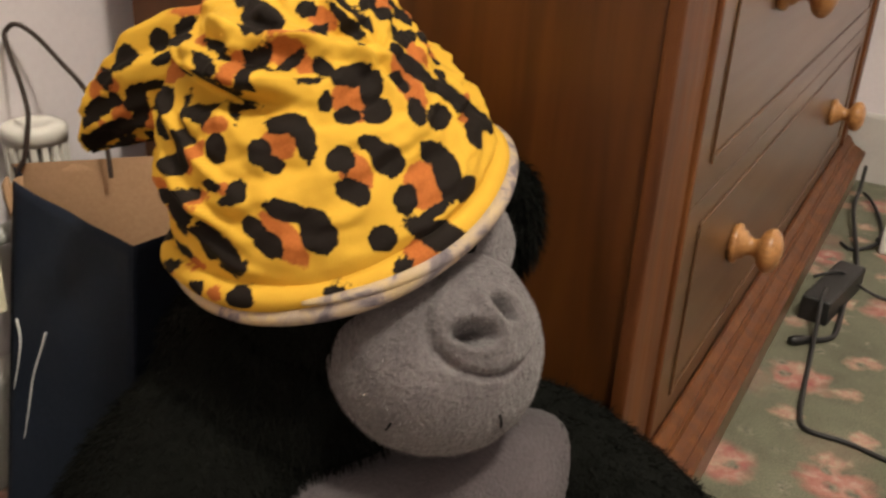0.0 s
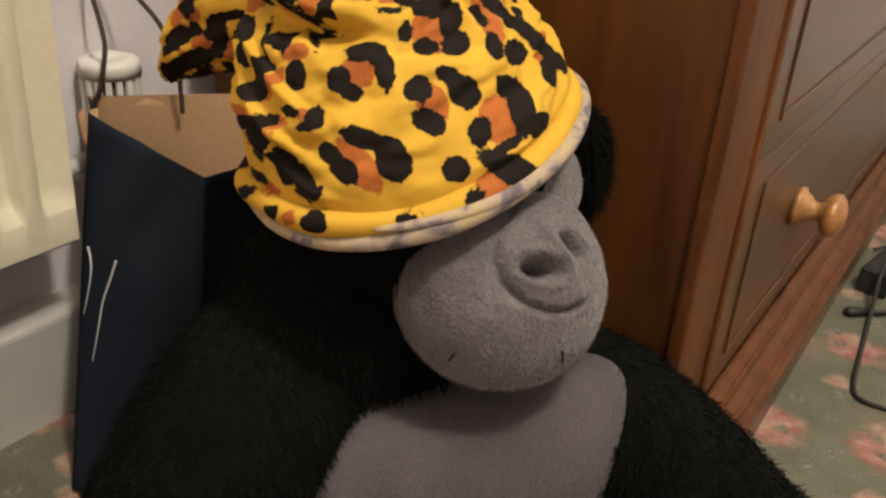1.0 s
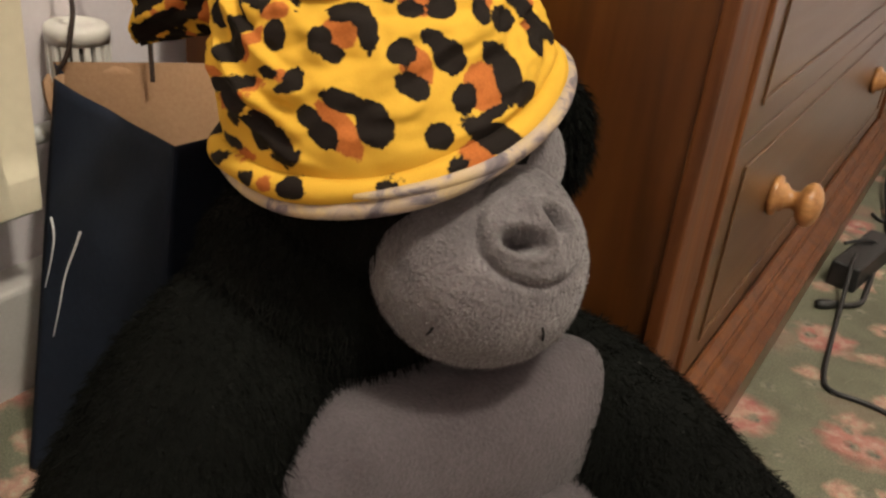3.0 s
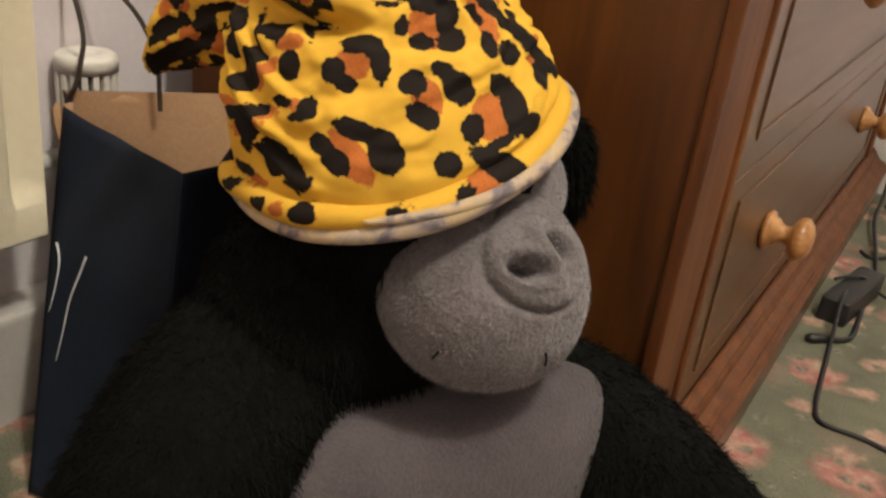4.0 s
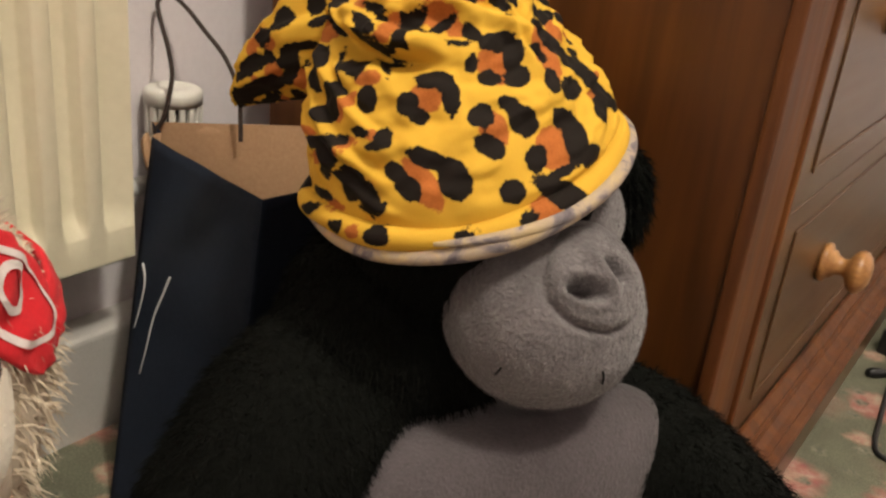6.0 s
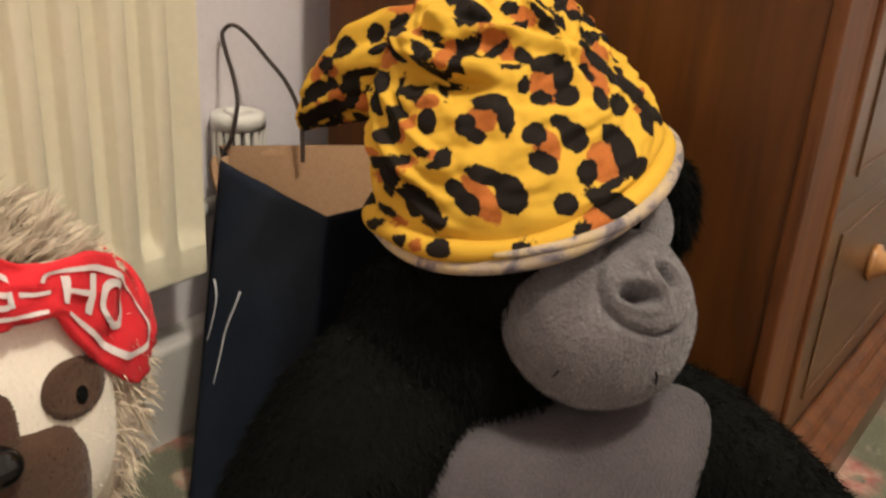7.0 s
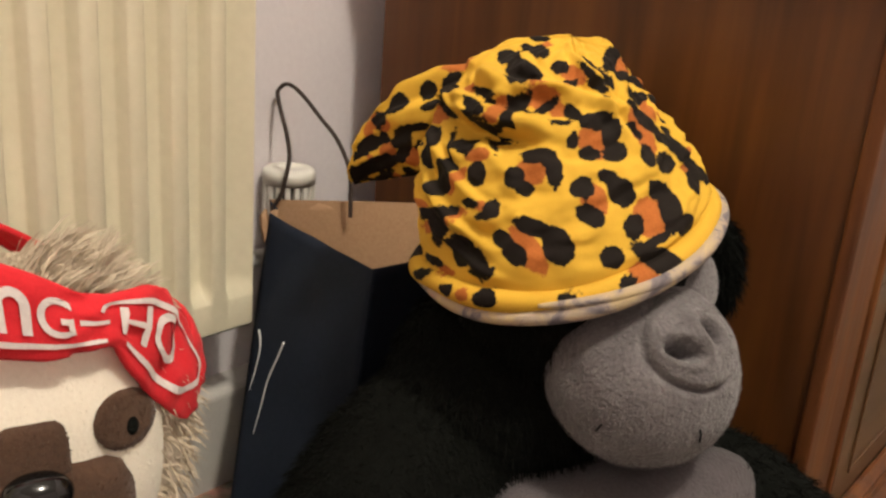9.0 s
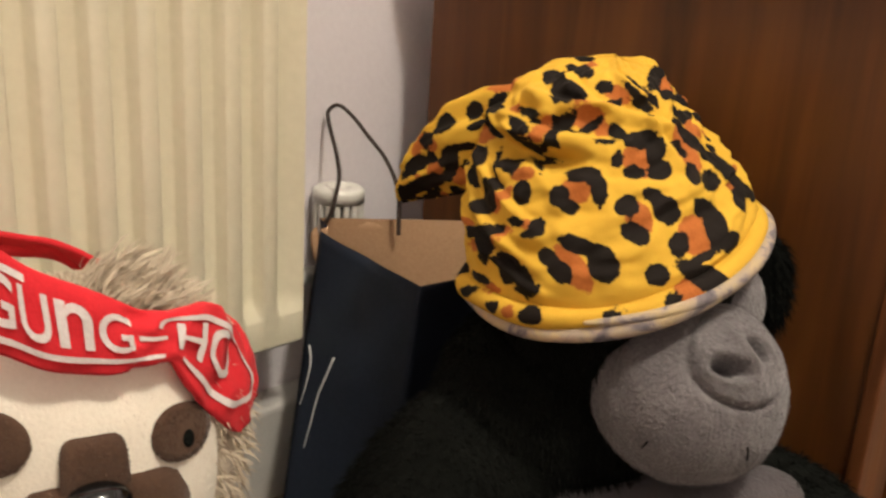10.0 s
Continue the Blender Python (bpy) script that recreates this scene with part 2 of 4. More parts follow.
def ball(centre, radii, axes=None, shape=None, nu=48, nv=30):
    """An ellipsoid whose pole lies along the first axis; shape(direction) scales it."""
    axes = np.eye(3) if axes is None else np.array(axes)
    verts = []
    for j in range(nv):
        a = math.pi * min(max(j / (nv - 1), 0.002), 0.998)
        for i in range(nu):
            w = 2 * math.pi * i / nu
            d = np.array((math.cos(a), math.sin(a) * math.cos(w), math.sin(a) * math.sin(w)))
            k = shape(d) if shape else 1.0
            verts.append(np.array(centre) + (d * np.array(radii) * k) @ axes)
    return verts, grid_faces(nu, nv) + [tuple(range(nu))[::-1], tuple(range((nv - 1) * nu, nv * nu))]


def lump(d, size, freq, seed):
    return 1 + size * noise.noise(Vector(tuple(d * freq)) + Vector((seed, seed * 1.7, -seed)))


def unit(v):
    v = np.array(v, float)
    return v / np.linalg.norm(v)


class Pile:
    """Several closed shapes gathered into one mesh, each with its own cloth."""

    def __init__(self):
        self.verts, self.faces, self.slots = [], [], []

    def add(self, shape, slot):
        n = len(self.verts)
        self.verts += [np.array(v, float) for v in shape[0]]
        self.faces += [tuple(i + n for i in f) for f in shape[1]]
        self.slots += [slot] * len(shape[1])
        return self

    def fur(self, shape, slot, count, length, lean, rng, width=0.0012, keep=None, curl=0.3):
        """Tapered hairs over a shape; lean: the way that they lie."""
        v = np.array([tuple(p) for p in shape[0]], float)
        quads = np.array([f for f in shape[1] if len(f) == 4])
        a, b, c = v[quads[:, 0]], v[quads[:, 1]], v[quads[:, 3]]
        normal = np.cross(b - a, c - a)
        area = np.linalg.norm(normal, axis=1)
        normal /= np.maximum(area, 1e-12)[:, None]
        normal *= np.sign(np.sum(area * np.sum(normal * (a - v.mean(0)), axis=1)))
        pick = rng.choice(len(quads), size=count, p=area / area.sum())
        for q in pick:
            s, r = rng.random(2)
            p = a[q] + s * (b[q] - a[q]) + r * (c[q] - a[q])
            if keep is not None and not keep(p):
                continue
            d = unit(normal[q] * 0.55 + np.array(lean) * 0.8 + rng.normal(0, curl, 3))
            side = unit(np.cross(d, rng.normal(0, 1, 3))) * width
            l = length * rng.uniform(0.6, 1.25)
            mid = p + d * l * 0.55 + np.array((0, 0, -0.12 * l))
            tip = p + d * l * 0.95 + np.array((0, 0, -0.4 * l))
            n = len(self.verts)
            self.verts += [p - side, p + side, mid + side * 0.7, mid - side * 0.7, tip]
            self.faces += [(n, n + 1, n + 2, n + 3), (n + 3, n + 2, n + 4)]
            self.slots += [slot, slot]
        return self

    def mesh(self, name, mats):
        return as_mesh(name, self.verts, self.faces, mats, self.slots)

# ---- the room ----
WALL_X, FAR_Y, NEAR_Y, RIGHT_X, TOP_Z = -0.538, 1.245, -2.3, 3.0, 2.35


def room():
    single("floor", box((WALL_X - 0.1, NEAR_Y - 0.1, -0.05), (RIGHT_X + 0.1, FAR_Y + 0.1, 0)), CARPET,
           "green carpet with pink and cream flowers", "carpet", kind="structure")
    single("ceiling", box((WALL_X - 0.1, NEAR_Y - 0.1, TOP_Z), (RIGHT_X + 0.1, FAR_Y + 0.1, TOP_Z + 0.08)), CEILING_PAINT,
           "plain white painted ceiling", "ceiling", kind="structure")
    for name, lo, hi in (
        ("wall_west", (WALL_X - 0.1, NEAR_Y, 0), (WALL_X, FAR_Y, TOP_Z)),
        ("wall_east", (RIGHT_X, NEAR_Y, 0), (RIGHT_X + 0.1, FAR_Y, TOP_Z)),
        ("wall_north", (WALL_X - 0.1, FAR_Y, 0), (RIGHT_X + 0.1, FAR_Y + 0.1, TOP_Z)),
        ("wall_south", (WALL_X - 0.1, NEAR_Y - 0.1, 0), (RIGHT_X + 0.1, NEAR_Y, TOP_Z)),
    ):
        single(name, box(lo, hi), WALL_PAINT, "lilac-white painted plaster wall", "wall", kind="structure")

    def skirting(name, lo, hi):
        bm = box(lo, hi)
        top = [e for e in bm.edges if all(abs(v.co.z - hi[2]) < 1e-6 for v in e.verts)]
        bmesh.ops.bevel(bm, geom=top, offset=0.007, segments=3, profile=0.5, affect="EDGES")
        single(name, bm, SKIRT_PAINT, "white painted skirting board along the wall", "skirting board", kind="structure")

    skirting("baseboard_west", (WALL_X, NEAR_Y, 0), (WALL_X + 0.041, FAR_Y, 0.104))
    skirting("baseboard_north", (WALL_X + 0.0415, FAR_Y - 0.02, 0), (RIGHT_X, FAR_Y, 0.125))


room()


# ---- radiator with its valve ----
def radiator():
    front, right, left, low, high, pitch = -0.462, -0.163, -1.20, 0.188, 0.72, 0.0375
    thing_ = thing("radiator", (front - 0.03, right, low), "cream enamelled steel panel radiator with vertical flutes", "radiator")
    ribs = int((right - left) / pitch) - 1
    cols = []
    y = right - 0.0175
    prof = [(0.0, 0.0), (0.17, 0.0), (0.22, 0.15), (0.29, 0.85), (0.35, 1.0), (0.65, 1.0), (0.71, 0.85), (0.78, 0.15), (0.83, 0.0)]
    cols.append((right, 1.0))
    for k in range(ribs):
        for s, h in prof:
            cols.append((y - pitch * (k + s), h))
    cols.append((left, 0.0))
    heights = [(low, 0), (low + 0.027, 0), (low + 0.029, 0.10), (low + 0.034, 0.42), (low + 0.041, 0.80), (low + 0.049, 1), (high - 0.04, 1), (high - 0.03, 0.6), (high - 0.024, 0), (high, 0)]
    verts = [(front - 0.0145 * (1 - h) * k, yy, z) for z, k in heights for yy, h in cols]
    n = len(cols)
    faces = [(j * n + i, j * n + i + n, j * n + i + n + 1, j * n + i + 1) for j in range(len(heights) - 1) for i in range(n - 1)]
    part("fluted_panel", (verts, faces), RAD_PAINT, thing_, smooth=True)
    part("back_panel", box((front - 0.045, left, low), (front - 0.0155, right, high), 0.004), RAD_PAINT, thing_)
    part("bottom_seam", box((front - 0.03, left, low - 0.004), (front - 0.004, right - 0.002, low - 0.0005), 0.0012), RAD_EDGE, thing_, "bare steel bottom seam")
    part("wall_bracket", box((WALL_X, right - 0.14, 0.3), (front - 0.046, right - 0.11, 0.4), 0.002), RAD_PAINT, thing_)
    part("wall_bracket", box((WALL_X, left + 0.11, 0.3), (front - 0.046, left + 0.14, 0.4), 0.002), RAD_PAINT, thing_)


def valve():
    x, y, top = -0.5110, -0.0812, 0.3155
    v = thing("radiator_valve", (x, y, 0.0), "white plastic thermostatic radiator valve head with slots", "valve")
    body = turned([(0, 0.0215), (0.012, 0.0245), (0.014, 0.0240)], (x, y, 0.246), (0, 0, 1), 32)
    part("lower_collar", body, VALVE_PLASTIC, v, smooth=True)
    part("slotted_core", turned([(0, 0.0216), (0.043, 0.0216)], (x, y, 0.260), (0, 0, 1), 32), SLOT_DARK, v, "dark gaps behind the slots", True)
    cap = turned([(0, 0.0262), (0.0095, 0.0264), (0.0125, 0.0256), (0.0145, 0.0232), (0.0152, 0.017), (0.0152, 0.0120), (0.0140, 0.0114), (0.0140, 0.004)], (x, y, top - 0.0152), (0, 0, 1), 40)
    part("cap", cap, VALVE_PLASTIC, v, smooth=True)
    rib = box((0.0205, -0.0026, 0.258), (0.0260, 0.0026, top - 0.0150), 0.0006, 1)
    me = bpy.data.meshes.new("rib")
    rib.to_mesh(me)
    rib.free()
    me.materials.append(VALVE_PLASTIC)
    for k in range(17):
        ob = new("rib", me)
        ob.matrix_basis = pose(x, y, 0, 0, 0, 360 / 17 * k)
        under(ob, v)
    part("supply_pipe", tube([(x, y, 0.0), (x, y, 0.246)], 0.0078, 14), RAD_EDGE, v, "painted copper supply pipe", True)
    part("tail_pipe", tube([(x, y, 0.228), (x, -0.164, 0.228)], 0.0085, 14), RAD_EDGE, v, smooth=True)


radiator()
valve()


# ---- chest of drawers ----
CHEST_FAR, CHEST_TOP = 1.205, 0.59


def knob(y, z, parent):
    prof = [(0.0, 0.021), (0.004, 0.0235), (0.008, 0.0225), (0.0105, 0.017), (0.014, 0.0165), (0.018, 0.012), (0.024, 0.0098), (0.029, 0.0115),
            (0.032, 0.019), (0.036, 0.0235), (0.041, 0.0255), (0.046, 0.0245), (0.051, 0.0195), (0.0545, 0.011), (0.0555, 0.003)]
    part("knob", turned([(a * 0.86, r * 0.86) for a, r in prof], (-0.002, y, z), (1, 0, 0), 28), WOOD_KNOB, parent, "turned pale pine knob", True)


def bar_along_y(profile, y0, y1):
    """A moulding with its (x, z) outline drawn along y."""
    n = len(profile)
    verts = [(x, y, z) for y in (y0, y1) for x, z in profile]
    faces = [(i, (i + 1) % n, n + (i + 1) % n, n + i) for i in range(n)]
    return verts, faces + [tuple(range(n)), tuple(range(n, 2 * n))[::-1]]


def chest():
    c = thing("chest_of_drawers", (-0.23, 0.6, 0), "red-brown stained pine chest of drawers with round wooden knobs", "chest of drawers")
    part("side_panel", box((-0.475, 0.004, 0.02), (-0.012, 0.024, CHEST_TOP - 0.024), 0.001), WOOD_SIDE, c, "dark red-brown varnished side board")
    part("side_panel", box((-0.475, CHEST_FAR - 0.02, 0.02), (-0.012, CHEST_FAR, CHEST_TOP - 0.024), 0.001), WOOD_SIDE, c)
    part("back_board", box((-0.473, 0.0245, 0.03), (-0.465, CHEST_FAR - 0.0205, CHEST_TOP - 0.03)), WOOD_SIDE, c)
    part("top_board", box((-0.480, -0.015, CHEST_TOP - 0.0235), (0.02, CHEST_FAR + 0.012, CHEST_TOP), 0.006, 3), WOOD_STILE, c)
    part("stile", box((-0.0115, 0.0, 0.0), (0.0, 0.075, CHEST_TOP - 0.024), 0.0025), WOOD_STILE, c, "orange-brown front upright")
    part("stile", box((-0.0115, CHEST_FAR - 0.075, 0.0), (0.0, CHEST_FAR, CHEST_TOP - 0.024), 0.0025), WOOD_STILE, c, "orange-brown front upright")
    y0, y1 = 0.084, CHEST_FAR - 0.084
    for low, high in ((0.0855, 0.3002), (0.3008, 0.55)):
        front = part("drawer_front", box((-0.014, y0, low), (-0.002, y1, high), 0.002), WOOD_FRONT, c, "glossy brown drawer front")
        # raised lip round the sunk field
        ly0, ly1, w = 0.143, CHEST_FAR - 0.143, 0.0055
        lz0, lz1 = (0.112, 0.276) if low < 0.3 else (0.327, high - 0.022)
        for lo, hi in (((-0.0019, ly0, lz1 - w), (0.0002, ly1, lz1)), ((-0.0019, ly0, lz0), (0.0002, ly1, lz0 + w)),
                       ((-0.0019, ly0, lz0 + w + 0.0002), (0.0002, ly0 + w, lz1 - w - 0.0002)), ((-0.0019, ly1 - w, lz0 + w + 0.0002), (0.0002, ly1, lz1 - w - 0.0002))):
            part("bead", box(lo, hi, 0.0010), WOOD_FRONT, front)
        for y in (0.300, CHEST_FAR - 0.330):
            knob(y, 0.203 if low < 0.3 else 0.445, front)
    part("carcass", box((-0.464, 0.026, 0.05), (-0.0155, CHEST_FAR - 0.022, CHEST_TOP - 0.03)), WOOD_SIDE, c)
    part("plinth", box((-0.0005, 0.0, 0.0), (0.0315, CHEST_FAR, 0.052), 0.0015), WOOD_FRONT, c)
    for y in (0.0755, CHEST_FAR - 0.0835):
        part("stile_bead", box((-0.0115, y, 0.086), (0.0035, y + 0.008, CHEST_TOP - 0.026), 0.0024, 3), WOOD_STILE, c)
    part("plinth_moulding", bar_along_y([(-0.001, 0.0525), (0.034, 0.0525), (0.0365, 0.0555), (0.0365, 0.0585), (0.034, 0.061), (0.0275, 0.0622), (0.0275, 0.0650),
                                         (0.0215, 0.0662), (0.0145, 0.0700), (0.0125, 0.0745), (0.0095, 0.0750), (0.0095, 0.0780), (0.0065, 0.0815), (0.0025, 0.0853), (-0.001, 0.0853)], -0.006, CHEST_FAR + 0.004), WOOD_STILE, c, "moulded plinth edge")


chest()


# ---- carrier bag ----
def bag():
    b = thing("gift_bag", (-0.41, -0.15, 0), "navy blue paper carrier bag lined in brown kraft, standing open", "paper bag")
    fl, fr, br, bl = [Vector(p) for p in ((-0.489, -0.123, 0.281), (-0.322, -0.151, 0.278), (-0.345, -0.006, 0.305), (-0.503, -0.112, 0.289))]
    ffl, ffr, fbr, fbl = [Vector(p) for p in ((-0.405, -0.238, 0.0), (-0.300, -0.205, 0.0), (-0.325, -0.075, 0.0), (-0.455, -0.110, 0.0))]

    def sheet(a0, a1, b0, b1, bulge, normal, crease=0.0, seed=0.0):
        nu, nv, out = 22, 30, []
        for j in range(nv):
            for i in range(nu):
                s, r = i / (nu - 1), j / (nv - 1)
                p = (a0 * (1 - s) + a1 * s) * (1 - r) + (b0 * (1 - s) + b1 * s) * r
                k = bulge * math.sin(math.pi * s) * (0.4 + 0.6 * math.sin(math.pi * r))
                k += crease * (1 - abs(2 * s - 1)) * r
                k += 0.003 * noise.noise(Vector((s * 3 + seed, r * 5, seed))) * math.sin(math.pi * s)
                out.append(p + Vector(normal) * k)
        return out, grid_faces(nu, nv, False)

    def paper(name, shape, inner, label=""):
        ob = part(name, shape, PAPER_NAVY, b, label, True)
        ob.data.materials.append(PAPER_KRAFT)
        m = ob.modifiers.new("paper", "SOLIDIFY")
        m.thickness, m.offset, m.material_offset, m.material_offset_rim = 0.0007, inner, 1, 0
        return ob

    paper("front_panel", sheet(ffl, ffr, fl, fr, 0.004, (-0.15, -0.98, 0), 0, 1.0), -1)
    paper("side_gusset", sheet(ffr, fbr, fr, Vector((-0.318, -0.040, 0.268)), 0.0, (1, 0, 0), -0.004, 2.0), -1)
    paper("back_panel", sheet(fbr, fbl, br, bl, 0.0, (0, 1, 0), 0, 3.0), -1)
    paper("side_gusset", sheet(fbl, ffl, bl, fl, 0.0, (-1, 0, 0), -0.012, 4.0), -1)
    bm = bmesh.new()
    bm.faces.new([bm.verts.new(p + Vector((0, 0, 0.0015))) for p in (ffl, ffr, fbr, fbl)])
    part("base", bm, PAPER_KRAFT, b)
    # twisted cord handle, its near foot over the rim, its far foot inside the back panel
    loop = curve([(-0.491, -0.113, 0.262), (-0.494, -0.115, 0.281), (-0.487, -0.110, 0.298), (-0.4855, -0.105, 0.320), (-0.489, -0.100, 0.3345), (-0.5005, -0.095, 0.354), (-0.514, -0.090, 0.369),
                  (-0.5260, -0.085, 0.3845), (-0.5270, -0.082, 0.390), (-0.5213, -0.079, 0.395), (-0.513, -0.076, 0.3935), (-0.503, -0.070, 0.384), (-0.483, -0.069, 0.3695), (-0.4555, -0.070, 0.3515),
                  (-0.4300, -0.077, 0.328), (-0.4260, -0.078, 0.3005), (-0.4255, -0.078, 0.2845)], 6)
    part("cord_handle", tube(loop, 0.0020, 8), CORD_BROWN, b, "dark brown twisted cord handle", True)
    part("cord_tab", tube([(-0.4935, -0.124, 0.2835), (-0.4925, -0.1265, 0.277), (-0.489, -0.128, 0.268), (-0.4835, -0.130, 0.2555), (-0.4815, -0.1305, 0.250)], [0.0012, 0.0042, 0.0046, 0.0034, 0.0010], 6), PAPER_KRAFT, b, "torn brown paper tab")
    # rim of the back panel folded down over the inside, over the foot of the handle
    fold = []
    for k in range(16):
        q = k / 15
        rim, foot = bl.lerp(br, q), fbl.lerp(fbr, q)
        down = (foot - rim).normalized()
        lean = Vector((0.60, -0.70, 0)) * 0.0011
        fold += [rim + lean, rim + down * 0.012 + lean, rim + down * (0.0235 + 0.0008 * math.sin(7 * q)) + lean * 1.2]
    flap = part("rim_fold", (fold, grid_faces(3, 16, False)), PAPER_KRAFT, b, "folded brown paper rim")
    m = flap.modifiers.new("paper", "SOLIDIFY")
    m.thickness = 0.0008
    # two thin printed strokes on the front
    def on_front(s, r):
        p = (ffl * (1 - s) + ffr * s) * (1 - r) + (fl * (1 - s) + fr * s) * r
        return p + Vector((-0.15, -0.98, 0)) * (0.0018 + 0.004 * math.sin(math.pi * s) * (0.4 + 0.6 * math.sin(math.pi * r)))
    for line in ([(0.08, 0.66), (0.112, 0.635), (0.122, 0.600), (0.10, 0.54), (0.065, 0.48)],
                 [(0.36, 0.67), (0.32, 0.62), (0.25, 0.54), (0.21, 0.45), (0.17, 0.37)]):
        pts = curve([on_front(s, r) for s, r in line], 6)
        rad = [0.0011 * (1 - 0.65 * k / (len(pts) - 1)) for k in range(len(pts))]
        part("printed_stroke", tube(pts, rad, 6), FOIL_WHITE, b, "thin white printed stroke", True)
    return b


bag()


# ---- toy gorilla ----
def frame_of(forward, up=(0, 0, 1)):
    f = unit(forward)
    s = unit(np.cross(up, f))
    return np.array((f, s, np.cross(f, s)))


FACE = frame_of((0.80, -0.30, 0.52))


def muzzle_shape(d):
    """Round snout with a raised nose pad, two nostrils, a bridge and a smile crease."""
    k = 1.0
    a = math.degrees(math.acos(max(-1, min(1, d[0]))))
    s, u = math.degrees(math.atan2(d[1], d[0])), math.degrees(math.atan2(d[2], d[0]))
    if a < 75:
        pad = math.hypot((s - 2) / 33, (u - 14) / 30)
        k += 0.07 / (1 + math.exp((pad - 0.95) / 0.07))
        k -= 0.055 * math.exp(-((pad - 1.05) / 0.07) ** 2) * (0.50 + 0.85 / (1 + math.exp((u + 0.25 * s - 8) / 6)))
        for ps, pu, ws, wu, deep in ((-12.0, 7.0, 8.8, 5.2, 0.34), (8.0, 13.0, 5.4, 6.0, 0.32)):
            x, y = s - ps, u - pu + 0.35 * (s - ps)
            k -= deep * math.exp(-math.hypot(x / ws, y / wu) ** 4)
            k += 0.022 * math.exp(-((math.hypot(x / (ws + 4), y / (wu + 4)) - 1.0) / 0.25) ** 2)
        k += 0.055 * math.exp(-((s + 1.0 + 0.3 * (u - 12)) / 3.4) ** 2 - ((u - 13) / 13) ** 2)
        # wrinkles above the nose and in the pad's upper lip
        for ps, pu, way, long, deep in ((-14, 27, 0.5, 9, 0.016), (-2, 31, 0.1, 10, 0.016), (9, 27, -0.6, 7, 0.014), (-6, -6, 0.15, 12, 0.010)):
            x, y = s - ps, u - pu - way * (s - ps)
            k -= deep * math.exp(-(x / long) ** 2 - (y / 2.0) ** 2)
    # flatter jaw below the near cheek, shallow puckers in the plush
    k -= 0.055 * max(0.0, -0.75 * d[1] - 0.65 * d[2]) ** 2
    k += 0.010 * noise.noise(Vector(tuple(d * 7.0)) + Vector((4.0, 1.0, 2.0)))
    return k * lump(d, 0.02, 2.2, 3.0)


